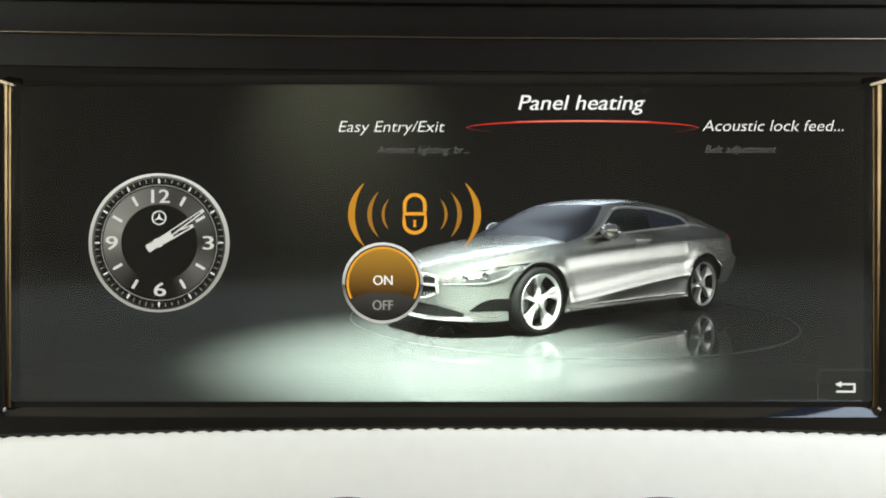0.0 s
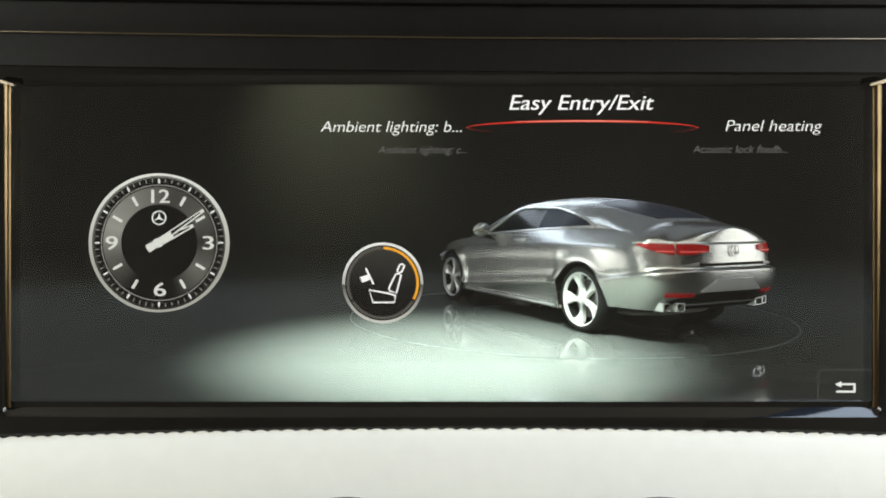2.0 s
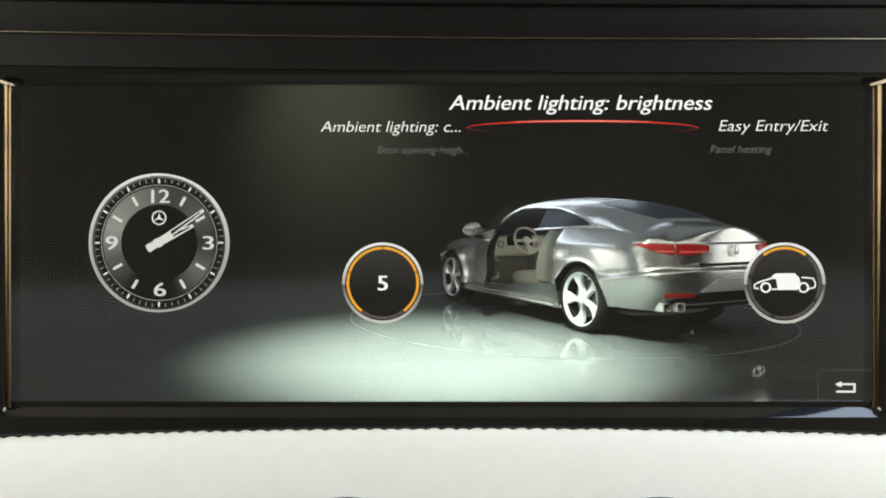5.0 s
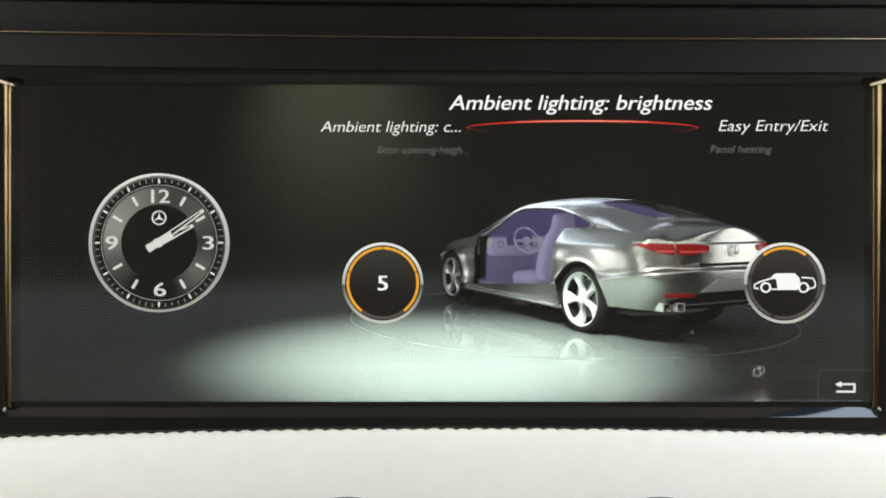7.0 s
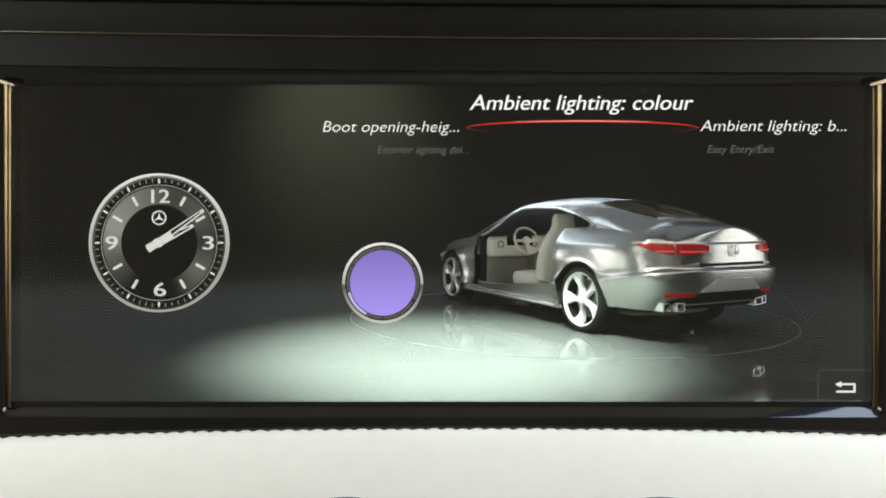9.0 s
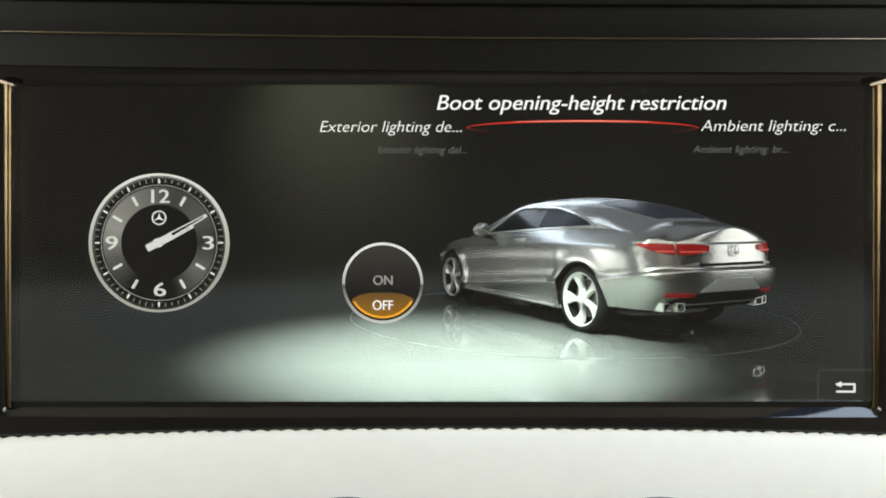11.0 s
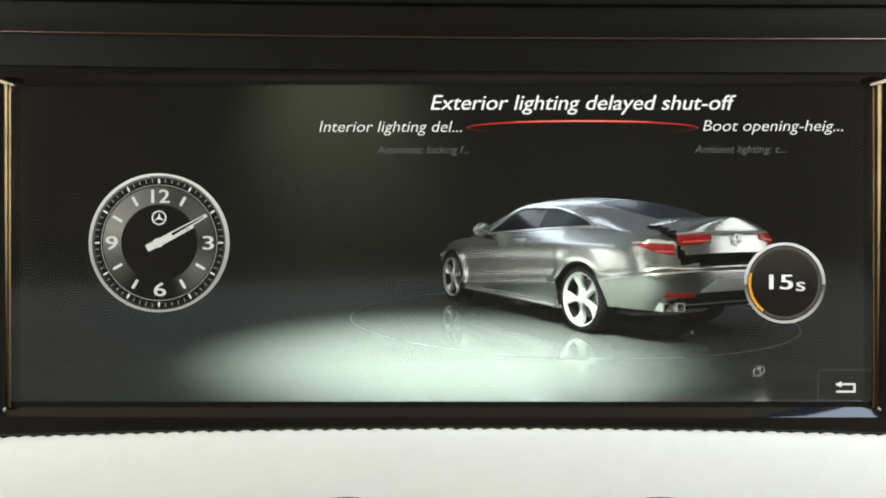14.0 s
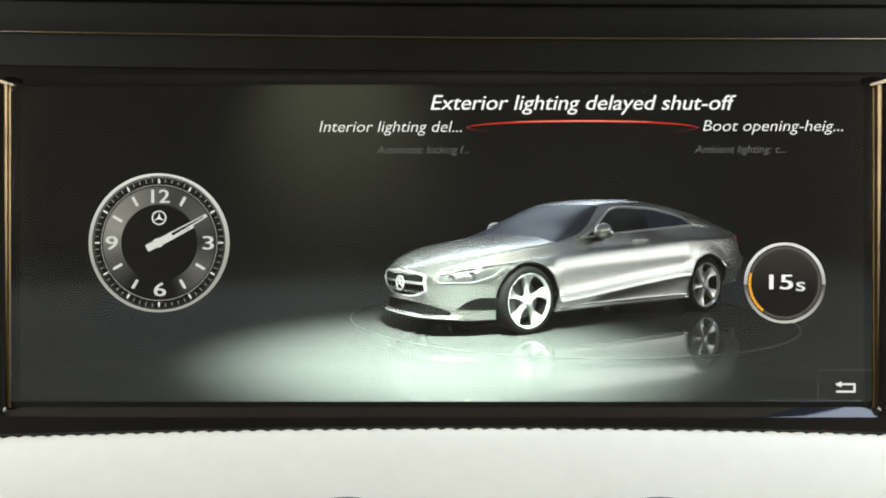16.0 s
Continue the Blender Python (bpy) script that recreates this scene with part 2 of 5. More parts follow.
def lathe(profile, n=48, axis="z", bm=None):
    """Turns (radius, height) pairs round an axis; a closed ring of section."""
    pts = []
    for i in range(n):
        a = 2 * math.pi * i / n
        c, s = math.cos(a), math.sin(a)
        pts.append([{"z": Vector((r * c, r * s, h)), "y": Vector((r * c, h, r * s))}[axis] for r, h in profile])
    return grid(pts, closed_u=True, closed_v=True, bm=bm)


def tube(path, r, n=8, closed=False, bm=None):
    path = [Vector(p) for p in path]
    rows = []
    for i, p in enumerate(path):
        a = path[i - 1] if i or closed else p
        b = path[(i + 1) % len(path)] if i < len(path) - 1 or closed else p
        d = (b - a).normalized()
        side = d.cross(Vector((0, 0, 1)) if abs(d.z) < 0.9 else Vector((1, 0, 0))).normalized()
        top = side.cross(d)
        rows.append([p + (side * math.cos(2 * math.pi * k / n) + top * math.sin(2 * math.pi * k / n)) * r for k in range(n)])
    bm = grid(rows, closed_u=closed, closed_v=True, bm=bm)
    return bm


def plate(outline, z0, z1, bm=None):
    """A flat outline (x, y) with thickness from z0 to z1."""
    bm = bm or bmesh.new()
    lo = [bm.verts.new((x, y, z0)) for x, y in outline]
    hi = [bm.verts.new((x, y, z1)) for x, y in outline]
    bm.faces.new(hi)
    bm.faces.new(lo[::-1])
    n = len(outline)
    for i in range(n):
        bm.faces.new((lo[i], lo[(i + 1) % n], hi[(i + 1) % n], hi[i]))
    return bm


def arc_band(r0, r1, a0, a1, z0, z1, n=32, bm=None):
    """A ring piece; angles in degrees clockwise from the top."""
    def at(r, a):
        return (r * math.sin(radians(a)), r * math.cos(radians(a)))
    steps = [a0 + (a1 - a0) * i / n for i in range(n + 1)]
    if abs(a1 - a0) >= 360:
        pts = [[Vector((*at(r, a), z)) for r, z in ((r0, z0), (r0, z1), (r1, z1), (r1, z0))] for a in steps[:-1]]
        return grid(pts, closed_u=True, closed_v=True, bm=bm)
    return plate([at(r1, a) for a in steps] + [at(r0, a) for a in steps[::-1]], z0, z1, bm=bm)


def spline(xs, ys, x):
    """Smooth curve through a few knots."""
    if x <= min(xs[0], xs[-1]):
        return ys[0] if xs[0] < xs[-1] else ys[-1]
    if x >= max(xs[0], xs[-1]):
        return ys[-1] if xs[0] < xs[-1] else ys[0]
    if xs[0] > xs[-1]:
        xs, ys = xs[::-1], ys[::-1]
    i = max(k for k in range(len(xs)) if xs[k] <= x)
    i = min(i, len(xs) - 2)

    def slope(k):
        if k in (0, len(xs) - 1):
            a, b = (0, 1) if k == 0 else (k - 1, k)
            return (ys[b] - ys[a]) / (xs[b] - xs[a])
        return (ys[k + 1] - ys[k - 1]) / (xs[k + 1] - xs[k - 1])
    h = xs[i + 1] - xs[i]
    t = (x - xs[i]) / h
    return ((2 * t ** 3 - 3 * t ** 2 + 1) * ys[i] + (t ** 3 - 2 * t ** 2 + t) * h * slope(i)
            + (-2 * t ** 3 + 3 * t ** 2) * ys[i + 1] + (t ** 3 - t ** 2) * h * slope(i + 1))


def letters(text, width, height, shear=0.0, weight=0.0, depth=0.00006, thin=False):
    """Writing as a mesh: so wide, with capitals so high, centred on its own width and on the middle of its capitals."""
    cu = bpy.data.curves.new("letters", "FONT")
    cu.body, cu.size, cu.shear, cu.extrude = text, 1.0, shear, 0.0
    cu.resolution_u, cu.offset = 4, -0.006 if thin else 0.0
    ob = bpy.data.objects.new("letters", cu)
    scene.collection.objects.link(ob)
    bpy.context.view_layer.update()
    me = bpy.data.meshes.new_from_object(ob.evaluated_get(bpy.context.evaluated_depsgraph_get()))
    bpy.data.objects.remove(ob)
    bm = bmesh.new()
    bm.from_mesh(me)
    bpy.data.meshes.remove(me)
    xs = [v.co.x for v in bm.verts]
    x0, x1, cap = min(xs), max(xs), 0.69
    for v in bm.verts:
        v.co = Vector(((v.co.x - (x0 + x1) / 2) * width / (x1 - x0), (v.co.y - cap / 2) * height / cap, v.co.z))
    if weight:
        two = bm.copy()
        bmesh.ops.translate(two, vec=(weight * height, 0, 0.5 * depth), verts=two.verts)
        join(bm, two)
    ext = bmesh.ops.extrude_face_region(bm, geom=bm.faces[:])
    for g in ext["geom"]:
        if isinstance(g, bmesh.types.BMVert):
            g.co.z += depth
    return bm


# ---- the cabin round the camera ----
def structure(name, bm, material, label):
    return tagged(part(name, bm, material), label, "cabin", kind="structure")


structure("cabin_floor", box(-0.8, -1.3, 0.0, 0.8, 0.2, 0.05), CABIN, "dark carpeted cabin floor under the dashboard")
structure("wall_rear", box(-0.8, -1.35, 0.05, 0.8, -1.3, 1.4), CABIN, "dark upholstered rear end of the cabin")
for side, nm in ((-1, "wall_left"), (1, "wall_right")):
    bmw = box(side * 0.8, -1.3, 0.05, side * 0.76, 0.2, 0.82)
    box(side * 0.8, -1.3, 1.22, side * 0.76, 0.2, 1.4, bm=bmw)
    # unseen panel added so the cover glass mirrors no sky here
    box(side * 0.8, -1.3, 0.82, side * 0.76, -0.46, 1.22, bm=bmw)
    structure(nm, bmw, CABIN, "dark cabin side with window openings")
# unseen ceiling, cut open at the right to shape the frame's sky reflection
bmc = box(-0.8, -1.3, 1.36, 0.42, 0.3, 1.4)
box(0.42, -1.3, 1.36, 0.8, -0.5, 1.4, bm=bmc)
structure("ceiling", bmc, CABIN, "unseen cabin headliner with an added gap at the right")

# ---- dashboard and display housing ----
dash = empty("dashboard", DISP)
tagged(dash, "black and white leather dashboard holding a wide display", "dashboard")


def rect_loop(x0, y0, x1, y1, r, off, n=8, low=None):
    """A rounded outline; low: its height over the face along the lower edge."""
    pts = []
    for cx, cy, a0 in ((x1 - r, y0 + r, 0), (x1 - r, y1 - r, 90), (x0 + r, y1 - r, 180), (x0 + r, y0 + r, 270)):
        for i in range(n + 1):
            a = radians(a0 + 90 * i / n)
            pts.append(L(cx + r * math.sin(a), cy - r * math.cos(a), off if low is None or a0 in (0, 270) else low))
    return pts


def top_line(px):
    """The gentle bow of the trim strip over the display."""
    return spline([-300, 0, 784, 1568, 1900], [48, 55, 65.5, 68.5, 67], px)


def pad_edge(px):
    return 760.0 + 15.5 * ((px - 850) / 850) ** 2


# glossy frame round the display
loops = [rect_loop(-230, 60, 1800, 800, 30, -0.0008), rect_loop(-230, 62, 1800, 800, 30, 0.0024), rect_loop(-30, 126, 1598, 745, 24, 0.0030, low=0.0034),
         rect_loop(-4, 133, 1569, 739, 18, 0.0027, low=0.0036), rect_loop(4, 140, 1560, 736, 14, 0.0018, low=0.0033), rect_loop(17, 147, 1545, 721, 8, 0.0010),
         rect_loop(18, 150, 1543, 711, 5, 0.0008), rect_loop(18, 150, 1543, 711, 5, -0.0008)]
part("display_frame", grid(loops, closed_v=True, closed_u=True), PIANO, dash, "glossy black display frame", angle=25)
# dark upper dash over the frame
rows = []
for i in range(61):
    px = -300 + 2200 * i / 60
    y = top_line(px)
    rows.append([L(px, y + 60, 0.0034), L(px, y + 2, 0.0037), L(px, y - 3, 0.0040), L(px, y - 14, 0.0046), L(px, y - 40, 0.0058), L(px, y - 54, 0.0060),
                 L(px, y - 60, 0.0075), L(px, y - 110, 0.0100), L(px, y - 230, 0.012), L(px, y - 520, 0.006), L(px, y - 530, -0.003), L(px, y + 60, -0.003)])
part("upper_dash", grid(rows, closed_v=True), DASH, dash, "dark padded upper dash", angle=30)
part("trim_strip", tube([L(-300 + 2200 * i / 60, top_line(-300 + 2200 * i / 60) + 1.0, 0.0040) for i in range(61)], 0.00036, 10), TRIMC, dash, "thin warm chrome trim strip")
# warm metal side strips with their corner caps
for x0, x1 in ((6, 19), (1545, 1562)):
    bms = bmesh.new()
    ws = [[L(x, y, 0.0019 + 0.0006 * math.sin(math.pi * (x - x0) / (x1 - x0))) for x in [x0 + (x1 - x0) * k / 8 for k in range(9)]] + [L(x1, y, 0.0008), L(x0, y, 0.0008)]
          for y in [150 + 572 * k / 12 for k in range(13)]]
    part("side_strip", grid(ws, closed_v=True, bm=bms), BRONZE, dash, "warm polished metal side strip")
    bmc = bmesh.new()
    inner = x1 + 5 if x0 < 100 else x0 - 5
    outer = x0 - 12 if x0 < 100 else x1 + 8
    quad = [(outer, 139), (inner, 149), (inner, 152), (outer, 146)]
    part("corner_cap", plate([(L(x, y, 0.0036).x, L(x, y, 0.0036).y) for x, y in quad], 0.0026, 0.0034), TRIMC, dash, "bright corner cap")
# white leather pad with its puckered seam
rows = []
for i in range(81):
    px = -300 + 2200 * i / 80
    y = pad_edge(px)
    rows.append([L(px, y + 6, -0.003), L(px, y + 2, 0.0030), L(px, y + 1, 0.0042), L(px, y + 4, 0.0052), L(px, y + 12, 0.0062), L(px, y + 40, 0.0082), L(px, y + 90, 0.0105),
                 L(px, y + 160, 0.0125), L(px, y + 300, 0.012), L(px, y + 480, 0.004), L(px, y + 700, 0.0), L(px, y + 705, -0.003), L(px, y + 200, -0.0034)])
part("leather_pad", grid(rows, closed_v=True), LEATHER, dash, "smooth white leather pad", angle=60)
pad = dash.children[-1]
bm_st = bmesh.new()
bmesh.ops.create_uvsphere(bm_st, u_segments=10, v_segments=6, radius=1)
for v in bm_st.verts:
    v.co = Vector((v.co.x * 0.0029, v.co.y * 0.0009 - 0.00025 * (v.co.x ** 2), v.co.z * 0.0010))
st_mesh = finish("stitch", bm_st, THREAD)
rnd = random.Random(4)
px = -60.0
while px < 1640:
    st = new("stitch", st_mesh)
    st.parent = pad
    sl = (pad_edge(px + 5) - pad_edge(px - 5)) / 10
    st.matrix_basis = Matrix.Translation(L(px, pad_edge(px) + 3.2 + rnd.uniform(-0.5, 0.5), 0.0040)) @ pose(0, 0, 0, 0, 0, -math.degrees(math.atan(sl)) + 6 + rnd.uniform(-2, 2))
    px += 26.0 + rnd.uniform(-1.2, 1.2)
# the tops of two round air vents below
for cx in (613, 1172):
    r = 200
    c = L(cx, 898 + r, 0.0135)
    vent = part("air_vent", lathe([(r * K * q, h) for q, h in ((0.80, -0.004), (0.84, 0.002), (0.92, 0.0035), (1.0, 0.001), (1.0, -0.006), (0.80, -0.006))], 72), VENT, dash, "round dark blue air vent", at=c)
    part("vent_core", lathe([(0.0001, -0.002), (r * K * 0.8, -0.003), (r * K * 0.8, -0.006), (0.0001, -0.006)], 48), DARKPLASTIC, vent)

# ---- the display: cover glass and the shallow stage that shows its picture ----
display = empty("display", DISP)
tagged(display, "wide lit dashboard display with a dark polished stage", "display")
glass = part("cover_glass", box(*L(14, 714, -0.0006), *L(1547, 147, -0.0003)), COVER, display, "clear cover glass with a faint even glow")
bmh = bmesh.new()
for x0, y0, x1, y1 in ((-2400, -1000, 3968, 146), (-2400, 713, 3968, 1500), (-2400, 146, 14, 713), (1547, 146, 3968, 713)):
    a, b = L(x0, y1, -0.0040), L(x1, y0, -0.0040)
    box(a.x, a.y, -0.0046, b.x, b.y, -0.0038, bm=bmh)
part("mask", bmh, STAGE_DARK, display, "dark mask behind the display frame")
y_front = 4.02
BACK, WIDE, HIGH = 30.0, 23.0, 10.0            # far end, half width and height of the shown stage
tagged(part("stage_floor", box(-WIDE * S, y_front * S, ZF - 0.004, WIDE * S, BACK * S, ZF), FLOOR), "polished dark floor shown on the display", "floor", kind="structure")
tagged(part("backdrop", box(-WIDE * S, BACK * S, ZF - 0.02, WIDE * S, (BACK + 0.15) * S, ZF + HIGH * S), BACKDROP), "dark backdrop of the displayed stage", "backdrop", kind="structure")
for sx in (-1, 1):
    tagged(part("stage_side", box(sx * WIDE * S, 3.9 * S, ZF - 0.02, sx * (WIDE + 0.2) * S, BACK * S, ZF + HIGH * S), STAGE_DARK), "dark side of the displayed stage", "wall", kind="structure")
tagged(part("stage_ceiling", box(-WIDE * S, 3.9 * S, ZF + HIGH * S, WIDE * S, BACK * S, ZF + (HIGH + 0.1) * S), STAGE_DARK), "dark top of the displayed stage", "ceiling", kind="structure")
# the thin bright circle on the stage floor
TURN_X, TURN_Y = 1.745, 8.161
tagged(part("floor_ring", lathe([(r * S, h * S) for r, h in ((2.617, 0.001), (2.617, 0.005), (2.635, 0.005), (2.635, 0.001))], 160), mat("ring_line", (0.140, 0.155, 0.146), 0.4), at=V(1.49, 7.923, 0)),
       "thin pale circle on the polished stage floor", "ring")


# ---- the silver coupe on the stage (full-size metres, x ahead, y to its left; scaled down by S) ----
XF, XR, ARCH = 1.4725, -1.4725, 0.388
ZC_HUB = 0.35
DF, DR = 0.80, -0.52                           # front and rear ends of the door


def end_curve(x0, length, half, n, m, count):
    """Half plan of nose or tail as evenly spaced (x, y), from the flank to the middle line."""
    fine = []
    for i in range(4001):
        a = (math.pi / 2) * (i / 4000) ** 2.2
        fine.append((x0 + length * math.sin(a) ** (2 / n), half * max(0.0, math.cos(a)) ** (2 / m)))
    run = [0.0]
    for p, q in zip(fine, fine[1:]):
        run.append(run[-1] + math.hypot(q[0] - p[0], q[1] - p[1]))
    out, i = [], 0
    for c in range(count + 1):
        while i < 4000 and run[i] < run[-1] * c / count - 1e-9:
            i += 1
        out.append(fine[i])
    out[-1] = (out[-1][0], 0.0)
    return out


def columns():
    cols = [(x, y, 0) for x, y in end_curve(0.95, 1.53, 0.925, 2.7, 3.1, 70)[:0:-1]]
    x = 0.95
    while x > -1.055:
        cols.append((x, spline([-1.1, -0.4, 0.95], [0.945, 0.925, 0.925], x), 1))
        x -= 0.04
    cols += [(x, y, 2) for x, y in end_curve(-1.06, -1.57, 0.945, 6.5, 3.6, 76)]
    extra = []
    for xw in (XF, XR):
        for dx in (ARCH, ARCH - 0.002, -ARCH, -ARCH + 0.002):
            x = xw + dx
            for p, q in zip(cols, cols[1:]):
                if p[0] >= x > q[0]:
                    t = (p[0] - x) / (p[0] - q[0])
                    extra.append((x, p[1] + (q[1] - p[1]) * t, p[2]))
                    break
    for x in (DF, DR):
        if min(abs(q[0] - x) for q in cols) > 0.006:
            extra.append((x, spline([-1.1, -0.4, 0.95], [0.945, 0.925, 0.925], x), 1))
    return sorted(set(cols + extra), key=lambda c: (-c[0], c[1] if c[0] > 0 else -c[1]))


COLS = columns()


def belt_z(x):
    return spline([-2.63, -2.45, -2.2, -1.8, -1.4, -0.9, -0.2, 0.4, 0.8, 1.2, 1.5, 1.9, 2.2, 2.48], [0.965, 0.985, 1.02, 1.075, 1.098, 1.075, 1.035, 0.995, 0.96, 0.91, 0.875, 0.805, 0.722, 0.625], x)


def spine_z(x):
    """Bonnet and boot heights on the centre line."""
    if x > 0:
        return spline([0.7, 0.95, 1.16, 1.6, 1.99, 2.27, 2.48], [1.02, 0.995, 0.972, 0.918, 0.84, 0.76, 0.67], x)
    return spline([-2.63, -2.58, -2.4, -2.1, -1.6], [1.045, 1.10, 1.135, 1.165, 1.175], x)


def shoulder_z(x):
    """The upper crease of the flank."""
    return spline([-2.2, -1.6, -1.04, -0.2, 0.7, 1.1, 1.5, 2.0, 2.4], [0.945, 0.945, 0.932, 0.892, 0.848, 0.815, 0.765, 0.70, 0.56], x)


def drop_z(x):
    """The lower crease, falling towards the front wheel."""
    return spline([-1.4, -1.05, -0.44, 0.2, 0.8, 1.2], [0.50, 0.485, 0.435, 0.375, 0.315, 0.29], x)


def ledge_z(x):
    """The edge of the rear bumper."""
    return spline([-2.63, -2.3, -1.87], [0.715, 0.675, 0.612], x)


def sill_z(x):
    z = spline([-2.56, -2.0, -1.82, -1.1, 1.0, 1.9, 2.38], [0.325, 0.325, 0.31, 0.215, 0.205, 0.17, 0.18], x)
    for xw in (XF, XR):
        if abs(x - xw) < ARCH:
            z = max(z, ZC_HUB + math.sqrt(ARCH ** 2 - (x - xw) ** 2))
    return z


def outward(k):
    a, b = COLS[max(0, k - 1)], COLS[min(len(COLS) - 1, k + 1)]
    if k == 0:
        return Vector((1, 0, 0))
    if k == len(COLS) - 1:
        return Vector((-1, 0, 0))
    t = Vector((b[0] - a[0], b[1] - a[1], 0))
    n = Vector((-t.y, t.x, 0))
    n = n if n.y > 0 or abs(n.x) > 0.99 else -n
    return n.normalized()


def ease(a, b, x):
    t = min(1.0, max(0.0, (x - a) / (b - a)))
    return t * t * (3 - 2 * t)


def inset(k, z):
    x = COLS[k][0]
    zs, z0, zd = belt_z(x), shoulder_z(x), drop_z(x)
    f = outward(k)
    top = spline([-2.6, -2.4, -2.2, -1.9, -1.4, -0.9, -0.2, 0.6, 2.5], [0.06, 0.085, 0.13, 0.205, 0.235, 0.165, 0.105, 0.092, 0.085], x)
    # doors: lit band under the shoulder, hollow, second band down to the falling crease, then tucked in over the sill
    flank = spline([0.17, 0.205, 0.235, 0.26, zd - 0.015, zd, zd + 0.03, zd + 0.09, zd + 0.15, z0 - 0.26, z0 - 0.18, z0 - 0.10, z0 - 0.02, z0, z0 + (zs - z0) * 0.5, zs],
                   [0.075, 0.030, 0.026, 0.052, 0.016, -0.012, -0.010, 0.008, 0.019, 0.017, 0.010, 0.019, 0.040, 0.050, 0.055 + (top - 0.055) * 0.42, top], z)
    # behind and before the wheels: one full curve, with the bumper's ledge at the tail
    zl = ledge_z(x)
    plain = spline([0.17, 0.27, 0.36, 0.45, 0.60, 0.70, z0 - 0.02, z0, z0 + (zs - z0) * 0.5, zs], [0.075, 0.055, 0.035, 0.020, 0.006, 0.008, 0.036, 0.050, 0.055 + (top - 0.055) * 0.42, top], z)
    if x < 0:
        tail = spline([0.32, 0.40, 0.455, 0.47, zl - 0.03, zl - 0.006, zl + 0.012, zl + 0.08, z0 - 0.06, z0, z0 + (zs - z0) * 0.5, zs],
                      [0.085, 0.050, 0.030, 0.022, 0.000, 0.002, 0.022, 0.018, 0.034, 0.056, 0.060 + (top - 0.060) * 0.45, top], z)
        w = ease(-1.10, -1.80, x)
        side = flank * (1 - w) + tail * w
    else:
        w = ease(0.98, 1.42, x)
        side = flank * (1 - w) + plain * w
    # flared rims round the wheels
    for xw in (XF, XR):
        r = math.hypot(x - xw, z - ZC_HUB)
        if r < ARCH + 0.16:
            t = ease(ARCH + 0.16, ARCH, r)
            side -= 0.016 * t * min(1.0, max(0.0, (z - 0.15) / 0.15)) * min(1.0, max(0.0, (z0 - z) / 0.10))
    rear = spline([0.32, 0.42, 0.50, 0.64, 0.70, 0.712, 0.73, 0.80, 0.93, 0.965], [0.22, 0.12, 0.05, 0.004, 0.0, 0.006, 0.026, 0.034, 0.040, 0.05], z)
    nose = spline([0.17, 0.195, 0.23, 0.32, 0.42, 0.54, 0.61, 0.655], [0.05, 0.0, 0.035, 0.055, 0.045, 0.012, 0.02, 0.06], z)
    e = max(0.0, abs(f.x)) ** 1.5
    d = side * (1 - e) + (nose if x > 0 else rear) * e
    # the corners of the tail draw in over the bumper
    if x < -1.7:
        d += 4 * (f.x * f.y) ** 2 * spline([0.32, 0.66, 0.74, 0.95, 1.0], [0.03, 0.0, 0.04, 0.095, 0.10], z)
    return d


def skin(k, z, lift=0.0):
    """A place on the left body side, at column k and height z, lifted off the skin."""
    x, y, _ = COLS[k]
    n = outward(k)
    d = inset(k, z)
    p = Vector((x, y, 0)) - n * (d - lift)
    for xw in (XF, XR):
        off = abs(x - xw) - ARCH
        if -0.003 < off < 0.14 and z < ZC_HUB:
            # below the hub the opening closes in again
            p.x -= math.copysign(ARCH - math.sqrt(max(0.0, ARCH ** 2 - (z - ZC_HUB) ** 2)), x - xw) * (1 - max(0.0, off) / 0.14)
    return Vector((p.x, max(0.0, p.y), z))


def near_col(x):
    return min(range(len(COLS)), key=lambda k: abs(COLS[k][0] - x))


BANDS = (5, 4, 5, 6, 9, 2, 6)
NV = sum(BANDS) + 1
JD = 9                                         # the first row of the door


def row_z(k, j):
    """Rows that follow the creases of the flank."""
    x = COLS[k][0]
    zb, zs, z0 = sill_z(x), belt_z(x), shoulder_z(x)
    zd = drop_z(x)
    low = spline([-2.63, -1.9, -1.0, 1.0, 2.48], [0.32, 0.31, 0.205, 0.205, 0.17], x)
    wt = ease(-1.10, -1.80, x)
    zd = zd * (1 - wt) + (ledge_z(x) - 0.006) * wt
    base = 0.27 * (1 - wt) + 0.455 * wt
    if x > 1.3:
        base = 0.25
        zd = 0.33
    knots = [low, base, zd - 0.015, zd + 0.015, zd + 0.10, z0 - 0.02, z0 + 0.004, zs]
    if x > 1.3 or x < -2.2:
        z0 = zs - 0.09
        knots[5], knots[6] = z0 - 0.02, z0 + 0.004
    for a, n in enumerate(BANDS):
        if j <= n:
            z = knots[a] + (knots[a + 1] - knots[a]) * j / n
            break
        j -= n
    done = (sum(BANDS[:a]) + j) / (NV - 1)
    return zb + (zs - zb) * done if done in (0.0, 1.0) else max(z, zb + (zs - zb) * done * 0.4)


def mirrored(pts):
    return [[Vector((p.x, -p.y, p.z)) for p in row] for row in pts]


SIDE = [[skin(k, row_z(k, j)) for j in range(NV)] for k in range(len(COLS))]


def top_pt(k, w):
    b = SIDE[k][-1]
    zc = max(b.z, spine_z(b.x))
    return Vector((b.x, b.y * (1 - w), b.z + (zc - b.z) * (1 - (1 - w) ** (3.0 if b.x > 0 else 2.4))))


NT = 12
TOP = [[top_pt(k, j / NT) for j in range(NT + 1)] for k in range(len(COLS))]

